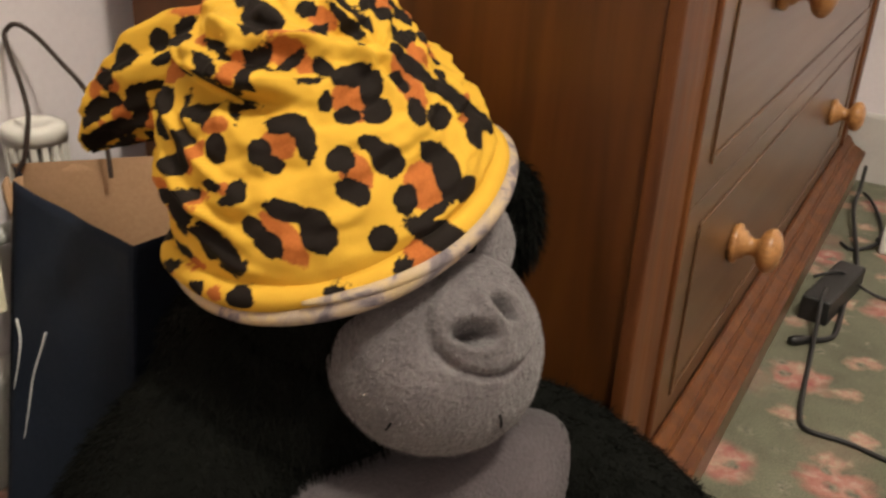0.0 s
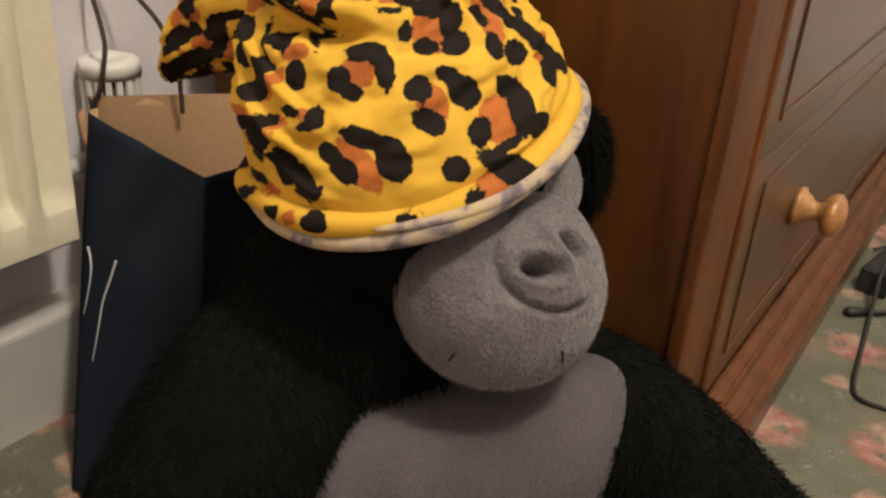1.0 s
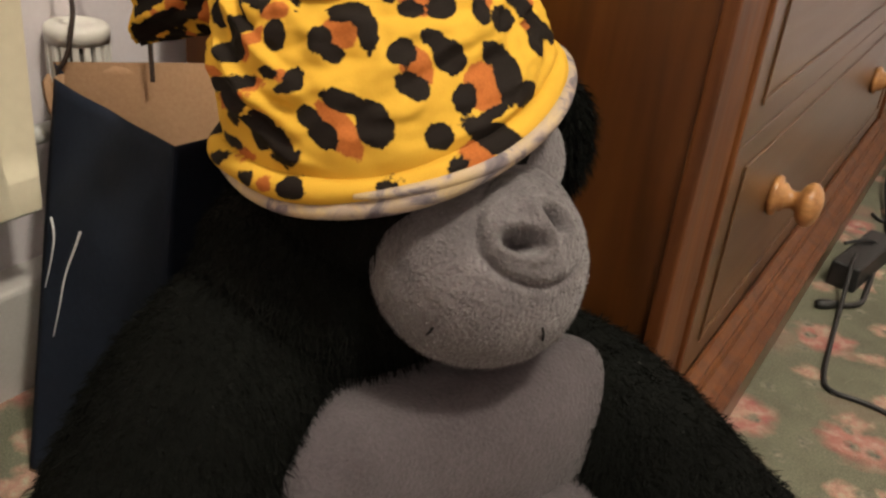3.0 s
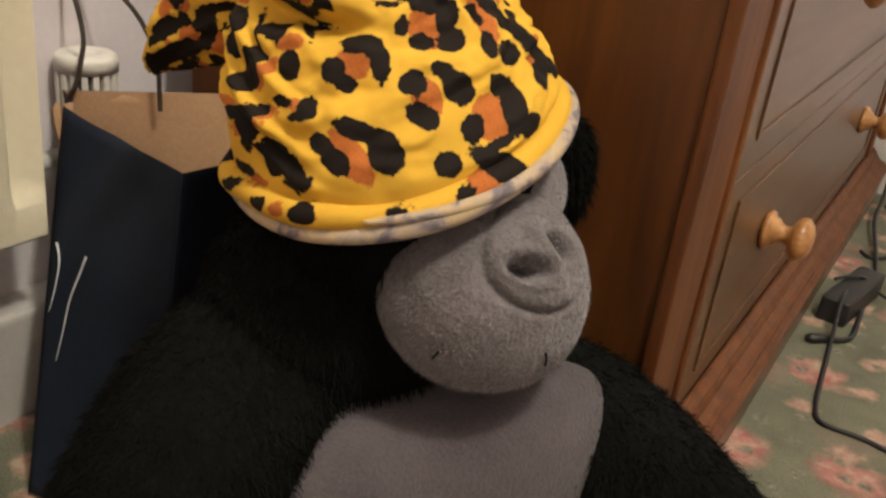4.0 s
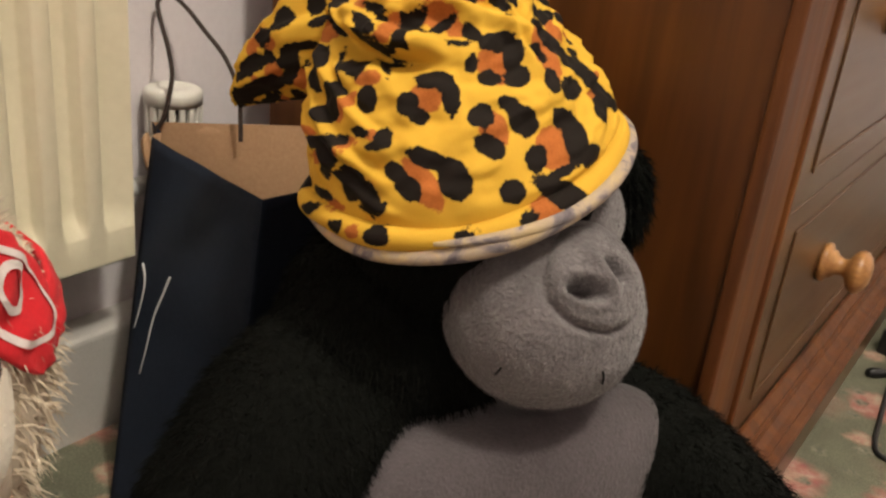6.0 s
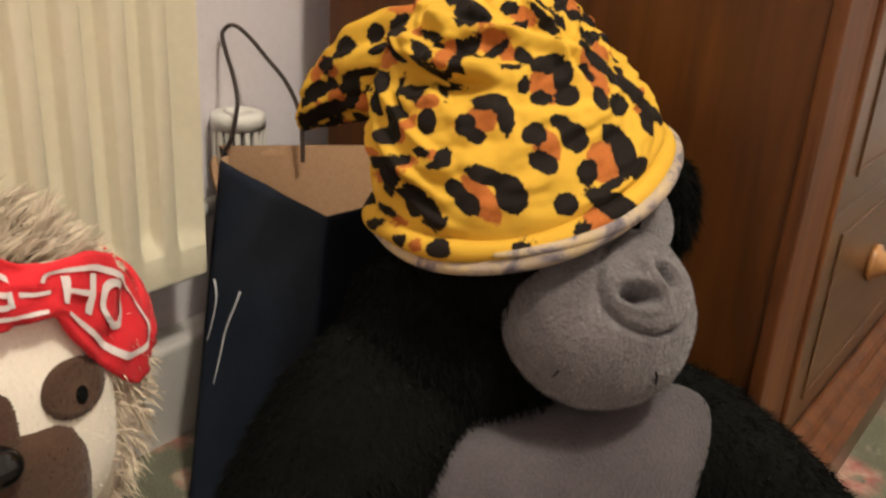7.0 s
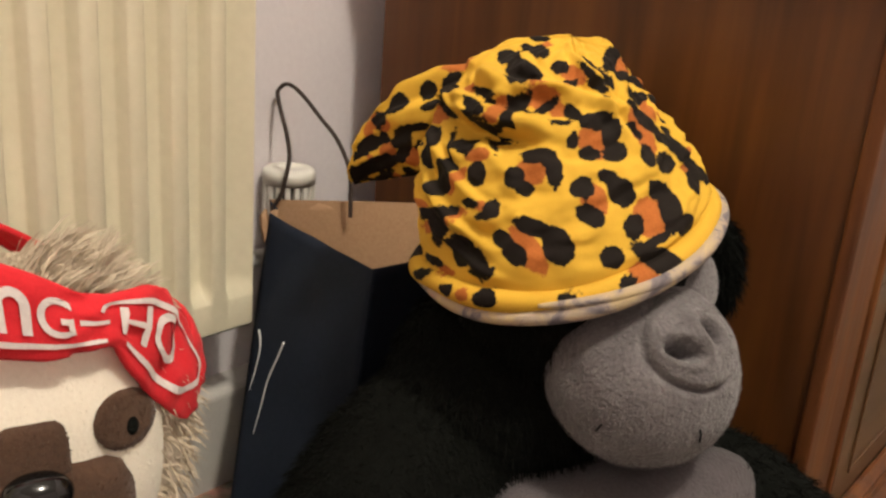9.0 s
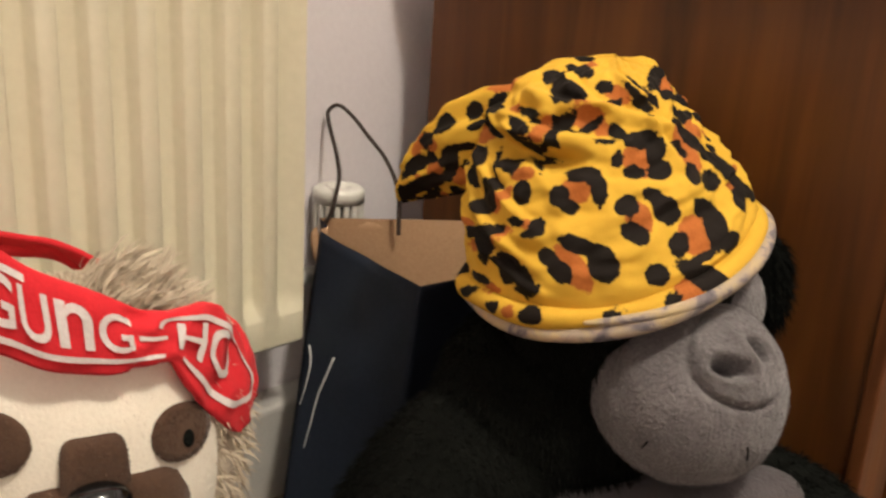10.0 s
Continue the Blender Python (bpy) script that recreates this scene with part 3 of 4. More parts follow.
def gorilla():
    rng = np.random.default_rng(11)
    pile = Pile()
    turn = frame_of((0.93, -0.36, 0.0))

    def limb(points, radii, seed):
        """A soft stuffed limb with rounded ends, slightly lumpy."""
        line = curve(points, 8)
        ends = np.linspace(0, 1, len(points))
        rad = [float(np.interp(k / (len(line) - 1), ends, radii)) for k in range(len(line))]
        rad = [float(np.mean(rad[max(0, k - 4):k + 5])) for k in range(len(rad))]
        verts, faces = tube(line, rad, 40)
        axis = [line[k // 40] for k in range(len(verts))]
        verts = [a + (v - a) * (1 + 0.07 * noise.noise(v * 16.0 + Vector((seed, 0, 0)))) for a, v in zip(axis, verts)]
        return [np.array(v) for v in verts], faces

    black = {
        "trunk": ball((-0.205, -0.115, 0.110), (0.100, 0.125, 0.140), turn, lambda d: lump(d, 0.05, 2.0, 1.0)),
        "head": ball((-0.155, -0.125, 0.325), (0.090, 0.090, 0.105), turn, lambda d: lump(d, 0.04, 2.0, 2.0)),
        "neck": ball((-0.180, -0.140, 0.232), (0.082, 0.096, 0.080), turn, lambda d: lump(d, 0.04, 2.0, 6.0)),
        "near_arm": limb([(-0.200, -0.125, 0.225), (-0.203, -0.172, 0.200), (-0.196, -0.236, 0.156), (-0.182, -0.292, 0.108), (-0.140, -0.352, 0.070), (-0.070, -0.388, 0.056), (0.000, -0.400, 0.050)],
                         [0.030, 0.066, 0.079, 0.080, 0.068, 0.056, 0.020], 4.0),
        "far_arm": limb([(-0.120, -0.060, 0.190), (-0.075, -0.055, 0.162), (-0.025, -0.052, 0.138), (0.035, -0.054, 0.110), (0.095, -0.060, 0.082), (0.150, -0.066, 0.054), (0.190, -0.070, 0.042)],
                        [0.020, 0.052, 0.062, 0.060, 0.056, 0.050, 0.018], 8.0),
        "far_ear": ball((-0.088, -0.044, 0.326), (0.026, 0.018, 0.040), turn, lambda d: lump(d, 0.06, 2.0, 9.0)),
    }
    for key, shape in black.items():
        pile.add(shape, 0)
    counts = {"trunk": 3000, "head": 12000, "neck": 14000, "near_arm": 42000, "far_arm": 28000, "far_ear": 6000}
    for key, shape in black.items():
        below = (lambda p: p[2] < 0.32) if key == "head" else None
        pile.fur(shape, 0, counts[key], 0.0115, (0.2, -0.15, -0.75), rng, 0.00042, below, 0.34)

    def square(d, p=3.0):
        return float(np.sum(np.abs(d) ** p)) ** (-1 / p)

    def breast_and_collar():
        """The chest: a squarish pad that swells into a rounder bulge on its far half."""
        mid, radii = np.array((-0.103, -0.151, 0.078)), np.array((0.060, 0.127, 0.120))
        bulge, wide = np.array((-0.047, -0.110, 0.138)), np.array((0.045, 0.088, 0.067))
        verts, faces = ball((0, 0, 0), (1, 1, 1), None, None, 96, 64)
        out = []
        for d in verts:
            d = unit(d)
            base = square(d / radii * 0.1, 3.4) * 0.1
            o, q = ((mid - bulge) @ turn.T) / wide, d / wide
            a, b, c = q @ q, 2 * o @ q, o @ o - 1
            far = (-b + math.sqrt(max(0.0, b * b - 4 * a * c))) / (2 * a) if b * b > 4 * a * c else 0.0
            swell = (base ** 9 + max(far, 0.0) ** 9) ** (1 / 9)
            out.append(mid + (d * swell * lump(d, 0.03, 2.4, 12.0)) @ turn)
        return out, faces

    grey = {
        "muzzle": (ball((-0.077, -0.147, 0.277), (0.061, 0.067, 0.064), FACE, muzzle_shape, 160, 130), 1, 12000),
        "brow": (ball((-0.092, -0.108, 0.322), (0.036, 0.044, 0.038), turn, lambda d: lump(d, 0.05, 2.0, 3.0)), 1, 1500),
        # breast and belly wear the plush with the head's shade in its colour
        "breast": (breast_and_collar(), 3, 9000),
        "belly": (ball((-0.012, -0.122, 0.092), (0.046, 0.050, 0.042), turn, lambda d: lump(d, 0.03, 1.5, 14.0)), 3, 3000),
    }
    for key, (shape, slot, hairs) in grey.items():
        pile.add(shape, slot)
        pile.fur(shape, slot, hairs, 0.0015, (0.1, -0.1, -0.5), rng, 0.00028, None, 0.4)
    breast = grey["breast"][0]
    pile.fur(breast, 0, 14000, 0.0105, (0.25, 0.1, -0.6), rng, 0.00042, lambda p: (p - np.array((-0.103, -0.150, 0.086))) @ turn[1] < -0.112)
    # stitches at the corners of the mouth and a white thread end in the fur
    pile.add(tube([(-0.0205, -0.1715, 0.267), (-0.0195, -0.1705, 0.2625), (-0.0205, -0.1685, 0.257)], 0.0007, 6), 0)
    pile.add(tube([(-0.0670, -0.2085, 0.2645), (-0.0688, -0.2080, 0.2612), (-0.0710, -0.2070, 0.2578)], 0.0007, 6), 0)
    pile.add(tube([(-0.228, -0.206, 0.230), (-0.229, -0.209, 0.2345)], (0.0013, 0.0007), 6), 2)
    toy = new("toy_gorilla", pile.mesh("toy_gorilla", [FUR_BLACK, PLUSH_GREY, FELT_WHITE, PLUSH_CHEST_SHADED]))
    return tagged(toy, "black plush gorilla with grey muzzle and chest, seated on carpet", "soft toy")


gorilla()


# ---- leopard hat ----
HAT_LOW, HAT_TOP = (-0.161, -0.130), (-0.182, -0.112)


def rim_height(w):
    near_back = (w - math.radians(243) + math.pi) % (2 * math.pi) - math.pi
    return 0.351 + 0.037 * math.cos(w - math.radians(50)) + 0.007 * math.exp(-(near_back / 0.55) ** 2)


FOLDS = [
    (242, 0.56, 284, 0.534, -5, 7),
    (232, 0.01, 282, 0.01, 2.5, 4),
    (251, 0.762, 303, 0.698, 4.5, 6),
    (269, 0.839, 327, 0.621, 4, 6),
    (301, 0.924, 336, 0.579, 3.5, 6),
    (319, 0.68, 335, 0.438, 3, 6),
    (241, 0.654, 293, 0.59, 2.5, 5),
    (312, 0.74, 0, 0.289, 2.5, 7),
]
RIPPLES = [(220, 0.60, 258, 0.55, -5, 8), (252, 0.55, 292, 0.52, -4, 8), (222, 0.52, 272, 0.31, 2.8, 4.5), (220, 0.40, 276, 0.18, 3.0, 4.5), (224, 0.28, 285, 0.07, 3.0, 4.5), (236, 0.62, 272, 0.48, 2.4, 4.5), (290, 0.45, 335, 0.38, 1.4, 6)]
CREASES = [(math.radians(a) * 0.10, b * 0.14, math.radians(c) * 0.10, d * 0.14, 2.0 * h / 1000, e / 1000) for a, b, c, d, h, e in FOLDS + RIPPLES]


def crease(w, v):
    """Cloth folds: soft steps along lines on the cap."""
    x, y, out = (w % (2 * math.pi)) * 0.10, v * 0.14, 0.0
    for ax, ay, bx, by, high, wide in CREASES:
        dx, dy = bx - ax, by - ay
        l = math.hypot(dx, dy)
        t = ((x - ax) * dx + (y - ay) * dy) / (l * l)
        if -0.5 < t < 1.5:
            n = ((x - ax) * -dy + (y - ay) * dx) / l / wide
            if abs(n) < 3:
                fade = 1 if 0.15 < t < 0.85 else math.exp(-((min(t - 0.15, 0.85 - t)) / 0.22) ** 2)
                out += high * fade * (1.0 - 1.5 * (n > 0) * (1 - math.exp(-n * n * 4))) * math.exp(-n * n)
    return out


def hat_point(w, v):
    """A place on the cap: w round it, v from rim (0) to crown (1)."""
    back = 0.5 - 0.5 * math.cos(w - math.radians(40))
    r = 0.099 + 0.004 * back + 0.008 * math.cos(2 * (w + 0.75))
    steps = (0, 0.08, 0.2, 0.4, 0.6, 0.78, 0.9, 0.97, 1.0)
    full = float(np.interp(v, steps, (1.0, 1.03, 1.06, 1.03, 0.92, 0.70, 0.44, 0.20, 0.0)))
    slim = float(np.interp(v, steps, (1.0, 1.02, 0.92, 0.69, 0.48, 0.33, 0.22, 0.12, 0.0)))
    prof = slim + (full - slim) * back
    cx = HAT_LOW[0] + (HAT_TOP[0] - HAT_LOW[0]) * v
    cy = HAT_LOW[1] + (HAT_TOP[1] - HAT_LOW[1]) * v
    z0 = rim_height(w)
    z = z0 + (0.479 - z0) * (1 - (1 - v) ** 1.35)
    d = Vector((math.cos(w), math.sin(w), 0))
    p = Vector((cx, cy, z)) + d * r * prof
    turn = (w - math.radians(50) + math.pi) % (2 * math.pi) - math.pi
    p.z += 0.005 * math.exp(-(turn / 0.9) ** 2 - ((v - 0.84) / 0.12) ** 2)
    out = (d * 0.8 + Vector((0, 0, 0.6 * v))).normalized()
    fold = 0.006 * noise.noise(Vector((w * 1.6 + v * 3.0, v * 7.0 - w * 1.4, 2.0))) + 0.0035 * noise.noise(Vector((w * 5 + v * 9, v * 15 - w * 3, 7.0))) + 0.0011 * noise.noise(Vector((w * 13 + v * 16, v * 30 - w * 7, 11.0)))
    return p + out * (fold + crease(w, v)) * min(1, v * 6)


TAIL = curve([(-0.212, -0.128, 0.423), (-0.252, -0.148, 0.414), (-0.287, -0.162, 0.399), (-0.318, -0.169, 0.382)], 10)


def tail_point(w, s):
    """A place on the slack tail that hangs to the back: w round it, s from crown (0) to its mouth (0.9), then inwards."""
    t = min(s, 0.9) / 0.9 * (len(TAIL) - 1)
    k = min(int(t), len(TAIL) - 2)
    p = TAIL[k].lerp(TAIL[k + 1], t - k)
    run = (TAIL[k + 1] - TAIL[k]).normalized()
    s2 = min(s, 0.9) / 0.9
    shut = 1.0 if s <= 0.9 else 1.0 - (s - 0.9) / 0.1 * 0.85
    hh, ww = (0.043 - 0.018 * s2) * shut, (0.040 - 0.018 * s2) * shut
    wob = 1 + 0.20 * noise.noise(Vector((math.cos(w) * 2.6, math.sin(w) * 2.6, s2 * 2.5))) + 0.09 * noise.noise(Vector((math.cos(w) * 5, math.sin(w) * 5, s2 * 6)))
    wob += 0.085 * math.sin(6 * w + 3.0 * s2) * math.sin(math.pi * min(1.0, s2 + 0.15))
    slant = run * ((0.015 * math.cos(w) - 0.012 * math.sin(w)) * shut * s2 ** 2)
    back = Vector((0.007, 0.003, 0.001)) * (1 - shut)
    return p + back + slant + Vector((0.35 * ww * math.cos(w), ww * math.cos(w) * 0.9, hh * math.sin(w))) * wob


PRINT = []


def rosette(place, cores, edges):
    """One printed leopard mark: rust cores and black edge blots, each (round, along, half length mm, half width mm, slant)."""
    for key, blots in (("spot_core", cores), ("spot_edge", edges)):
        for w, v, a, b, slant in blots:
            if place is tail_point:
                a, b = 0.95 * a, 0.95 * b
            elif 240 < w < 300 and 0.5 < v < 0.7:
                a, b = 0.85 * a, 0.8 * b
            w = math.radians(w)
            c, e = place(w, v), 0.02
            eu = (place(w + e, v) - place(w - e, v)).normalized()
            ev = place(w, min(v + e, 0.99)) - place(w, max(v - e, 0.0))
            ev = (ev - eu * ev.dot(eu)).normalized()
            t = math.radians(slant)
            PRINT.append((key, np.array(c), np.array(eu * math.cos(t) + ev * math.sin(t)), np.array(ev * math.cos(t) - eu * math.sin(t)), (1.24 if key == "spot_core" else 1.06) * max(a, b * 0.6) / 1000, (1.24 if key == "spot_core" else 1.06) * b / 1000 + 0.0003))


def leopard_print():
    rosette(hat_point, [(265, 0.941, 6.5, 2.6, 160)], [(227, 0.962, 7.5, 2.9, 26), (263, 0.909, 16.7, 6.5, 154)])
    rosette(hat_point, [], [(250, 0.847, 17.4, 7.1, 162), (277, 0.803, 15.3, 8.8, 134)])
    rosette(hat_point, [(304, 0.791, 9.9, 4.3, 133)], [(295, 0.826, 5.9, 4.6, 178), (312, 0.779, 11.9, 2.4, 122), (302, 0.741, 6.0, 4.6, 47)])
    rosette(hat_point, [(292, 0.726, 12.1, 4.0, 164)], [(278, 0.733, 11.5, 3.9, 152)])
    rosette(hat_point, [], [(315, 0.832, 9.5, 3.9, 99), (318, 0.716, 8.1, 2.5, 138)])
    rosette(hat_point, [(355, 0.779, 8.6, 5.5, 29)], [(348, 0.835, 21.2, 4.5, 11), (346, 0.742, 6.8, 5.6, 108)])
    rosette(hat_point, [(359, 0.536, 7.7, 5.5, 84)], [(359, 0.598, 11.8, 4.9, 165), (12, 0.402, 4.4, 3.7, 37)])
    rosette(tail_point, [(126, 0.125, 16.5, 3.1, 43)], [(140, 0.156, 9.3, 4.5, 64), (142, 0.305, 7.4, 6.1, 48), (120, 0.072, 6.0, 1.9, 46)])
    rosette(tail_point, [], [(155, 0.48, 11.1, 5.3, 44)])
    rosette(hat_point, [], [(228, 0.638, 18.0, 4.1, 4), (228, 0.629, 11.6, 6.4, 172)])
    rosette(tail_point, [(173, 0.127, 6.4, 5.4, 59)], [(168, 0.204, 6.7, 3.2, 45)])
    rosette(hat_point, [(246, 0.683, 9.4, 3.1, 179)], [(260, 0.677, 13.8, 3.3, 174), (281, 0.63, 11.8, 0.8, 172)])
    rosette(hat_point, [(271, 0.579, 5.9, 3.6, 175)], [(261, 0.615, 13.7, 5.4, 164), (259, 0.569, 12.7, 5.4, 4), (279, 0.574, 8.2, 4.3, 129), (269, 0.545, 12.8, 2.0, 171)])
    rosette(hat_point, [(298, 0.631, 5.2, 4.4, 2)], [(292, 0.645, 9.4, 3.4, 34), (305, 0.614, 6.8, 3.8, 137), (299, 0.586, 8.0, 2.3, 171)])
    rosette(hat_point, [(315, 0.497, 10.1, 8.0, 142)], [(315, 0.576, 11.2, 5.6, 173), (322, 0.521, 9.2, 5.6, 53), (305, 0.514, 5.6, 3.4, 64), (312, 0.46, 6.9, 4.4, 169), (323, 0.442, 8.5, 6.4, 39)])
    rosette(hat_point, [(340, 0.461, 13.2, 6.3, 80)], [(346, 0.541, 10.8, 7.8, 103), (353, 0.447, 8.1, 7.7, 39), (334, 0.499, 6.9, 5.7, 142), (337, 0.396, 10.3, 4.9, 45), (348, 0.331, 13.0, 6.3, 174)])
    rosette(hat_point, [(11, 0.232, 8.2, 6.0, 155)], [(6, 0.289, 29.7, 3.7, 149), (4, 0.195, 11.6, 6.5, 5)])
    rosette(hat_point, [(291, 0.414, 7.6, 6.5, 169)], [(293, 0.468, 11.3, 6.5, 167), (299, 0.417, 11.3, 4.7, 90), (285, 0.395, 6.5, 5.9, 60), (289, 0.357, 6.1, 4.2, 164)])
    rosette(hat_point, [(267, 0.453, 8.2, 3.5, 14)], [(269, 0.393, 7.9, 6.7, 118), (259, 0.491, 11.0, 4.6, 127), (269, 0.506, 18.3, 3.1, 104)])
    rosette(hat_point, [(259, 0.339, 8.0, 4.0, 54)], [(251, 0.345, 12.2, 11.5, 5)])
    rosette(hat_point, [], [(236, 0.468, 14.3, 8.7, 142), (249, 0.476, 13.7, 1.6, 139)])
    rosette(tail_point, [(164, 0.682, 7.5, 4.5, 58)], [(165, 0.599, 6.0, 4.6, 80), (195, 0.714, 12.6, 5.4, 31)])
    rosette(tail_point, [(212, 0.508, 7.0, 5.0, 58)], [(231, 0.659, 22.2, 8.6, 77), (201, 0.422, 6.8, 4.6, 52), (190, 0.37, 10.3, 4.0, 79)])
    rosette(tail_point, [(225, 0.349, 6.8, 5.4, 16)], [(214, 0.404, 12.6, 4.5, 56), (241, 0.813, 13.0, 6.6, 5), (275, 0.721, 21.7, 4.2, 62)])
    rosette(tail_point, [], [(213, 0.297, 5.3, 4.2, 77), (189, 0.274, 7.8, 3.2, 98), (262, 0.488, 8.2, 3.2, 174)])
    rosette(hat_point, [(313, 0.298, 9.0, 6.5, 110)], [(309, 0.344, 7.0, 6.6, 19), (318, 0.367, 6.6, 3.6, 149), (323, 0.304, 9.5, 7.3, 134), (312, 0.249, 9.1, 5.3, 148), (314, 0.224, 4.5, 4.0, 173)])
    rosette(hat_point, [(334, 0.186, 11.3, 9.6, 26)], [(339, 0.261, 7.1, 5.4, 129), (342, 0.19, 14.8, 7.0, 54), (327, 0.174, 7.4, 6.2, 40), (334, 0.103, 12.5, 2.6, 5)])
    rosette(hat_point, [], [(347, 0.105, 10.3, 6.5, 169)])
    rosette(hat_point, [], [(319, 0.095, 7.3, 6.3, 164)])
    rosette(hat_point, [(328, 0.01, 8.1, 4.6, 10)], [(334, 0.043, 14.8, 5.6, 152), (323, 0.01, 6.1, 2.5, 11)])
    rosette(hat_point, [(293, 0.162, 13.8, 6.0, 127)], [(294, 0.231, 13.3, 4.7, 158), (302, 0.168, 12.1, 8.4, 117), (284, 0.192, 7.7, 4.7, 161), (289, 0.148, 8.9, 5.8, 144)])
    rosette(hat_point, [(275, 0.292, 3.8, 2.4, 176)], [(270, 0.292, 7.7, 2.9, 1), (279, 0.286, 6.7, 4.9, 87), (277, 0.258, 6.8, 2.1, 4)])
    rosette(hat_point, [], [(262, 0.25, 5.0, 4.0, 45)])
    rosette(hat_point, [(248, 0.173, 30.0, 3.3, 14)], [(255, 0.186, 9.2, 6.1, 121), (244, 0.202, 30.0, 4.1, 15)])
    rosette(hat_point, [(273, 0.125, 3.5, 2.7, 153)], [(267, 0.165, 11.9, 4.5, 7), (268, 0.118, 10.1, 6.1, 26), (276, 0.111, 11.3, 5.3, 129)])
    rosette(hat_point, [], [(211, 0.01, 29.7, 5.8, 22)])
    rosette(hat_point, [(240, 0.232, 6.9, 2.1, 167)], [])
    rosette(hat_point, [(257, 0.052, 9.7, 2.3, 1)], [(246, 0.056, 18.8, 2.9, 4)])
    rosette(hat_point, [], [(262, 0.171, 3.3, 2.0, 6), (277, 0.08, 11.7, 2.6, 8)])
    rosette(hat_point, [(272, 0.01, 5.2, 3.0, 14)], [(281, 0.01, 8.9, 5.0, 4), (264, 0.01, 7.3, 3.6, 12)])
    rosette(hat_point, [], [(306, 0.01, 6.9, 1.6, 0)])
    rosette(hat_point, [], [(243, 0.01, 13.5, 3.3, 16)])
    rng = random.Random(5)
    for k in range(11):
        w, v = rng.uniform(175, 330), 0.45 + 0.5 * k / 11
        rosette(tail_point, [(w, v, 5, 3.5, rng.uniform(0, 180))], [(w + rng.uniform(-28, -16), v, rng.uniform(4, 7), 3.2, rng.uniform(0, 180)), (w + rng.uniform(14, 26), min(v + 0.03, 0.97), rng.uniform(4, 7), 3.2, rng.uniform(0, 180))])
    for k in range(26):
        w, v = rng.uniform(15, 195), 0.06 + 0.8 * (k % 9 + rng.random()) / 9
        core = (w, v, rng.uniform(7, 10), rng.uniform(5, 8), rng.uniform(0, 180))
        ring = [(w + rng.uniform(5, 8) * math.cos(q), v + 0.05 * math.sin(q), rng.uniform(5, 8), rng.uniform(3, 5), rng.uniform(0, 180)) for q in (0.3, 2.2, 4.4)]
        rosette(hat_point, [core], [(a, min(max(b, 0.02), 0.95), c, d, e) for a, b, c, d, e in ring])


def print_on(ob):
    me = ob.data
    co = np.empty(len(me.vertices) * 3)
    me.vertices.foreach_get("co", co)
    co = co.reshape(-1, 3)
    field = {"spot_core": np.zeros(len(co)), "spot_edge": np.zeros(len(co))}
    for key, c, ea, eb, a, b in PRINT:
        d = co - c
        x, y, n = d @ ea, d @ eb, d @ np.cross(ea, eb)
        r = np.hypot(x / a, y / b)
        f = np.clip(0.5 + (1 - r) * b / 0.008, 0, 1) * (np.abs(n) < 0.022)
        field[key] = np.maximum(field[key], f)
    for key, f in field.items():
        me.attributes.new(key, "FLOAT", "POINT").data.foreach_set("value", f)


leopard_print()


def hat():
    h = thing("leopard_hat", (-0.15, -0.12, 0.35), "yellow leopard-print jersey hat with rolled hem on the gorilla", "hat")
    nu, nv = 320, 130
    verts = [hat_point(2 * math.pi * i / nu, j / (nv - 1)) for j in range(nv) for i in range(nu)]
    faces = grid_faces(nu, nv)
    print_on(part("crown", (verts, faces), HAT_CLOTH, h, smooth=True))
    ring = [2 * math.pi * i / 300 for i in range(300)]

    def hem(grow, drop, thick, seed, flare=0.0):
        pts, rad = [], []
        for w in ring:
            p = hat_point(w, 0.0)
            d = Vector((math.cos(w), math.sin(w), 0))
            pts.append(p + d * (grow + 0.005 * flare * max(0, math.cos(w))) + Vector((0, 0, -drop + 0.002 * math.sin(3 * w + seed))))
            rad.append(thick * (1 + 0.2 * math.sin(5 * w + seed) * math.sin(2 * w) + 0.16 * flare * max(0, math.cos(w))))
        return tube(pts, rad, 18, True)

    print_on(part("rolled_hem", hem(0.0015, 0.001, 0.0075, 0.5), HAT_CLOTH, h, smooth=True))
    part("lining_hem", hem(0.0015, 0.0090, 0.0046, 2.0, 1.3), HAT_LINING, h, "washed-out pale lining turned outwards", True)
    strand = []
    for w in np.linspace(math.radians(-62), math.radians(95), 90):
        d = Vector((math.cos(w), math.sin(w), 0))
        strand.append(hat_point(w, 0.0) + d * (0.0065 + 0.004 * max(0, math.cos(w))) + Vector((0, 0, -0.0035 + 0.0016 * math.sin(4 * w))))
    part("lining_fold", tube(strand, [0.0012 + 0.0036 * math.sin(math.pi * k / 89) ** 0.6 for k in range(90)], 14), HAT_LINING, h, "washed-out pale fold of lining", True)
    n, m = 110, 70
    tv = [tail_point(2 * math.pi * i / n, k / (m - 1)) for k in range(m) for i in range(n)]
    print_on(part("slack_tail", (tv, grid_faces(n, m)), HAT_CLOTH, h, smooth=True))
    return h


hat()


# ---- toy sloth with its headband ----
SLOTH = np.array((-0.312, -0.452, 0.262))
SF, SS = unit((0.93, -0.37, 0)), unit((0.37, 0.93, 0))


def sloth_point(w, z, r):
    """Round the head: w degrees from the face towards its left cheek, z above the head's middle."""
    a = math.radians(w)
    return SLOTH + r * (math.cos(a) * SF + math.sin(a) * SS) + np.array((0, 0, z))


def head_radius(z):
    return 0.098 * max(0.02, 1 - abs(z / 0.104) ** 2.6) ** (1 / 2.6)


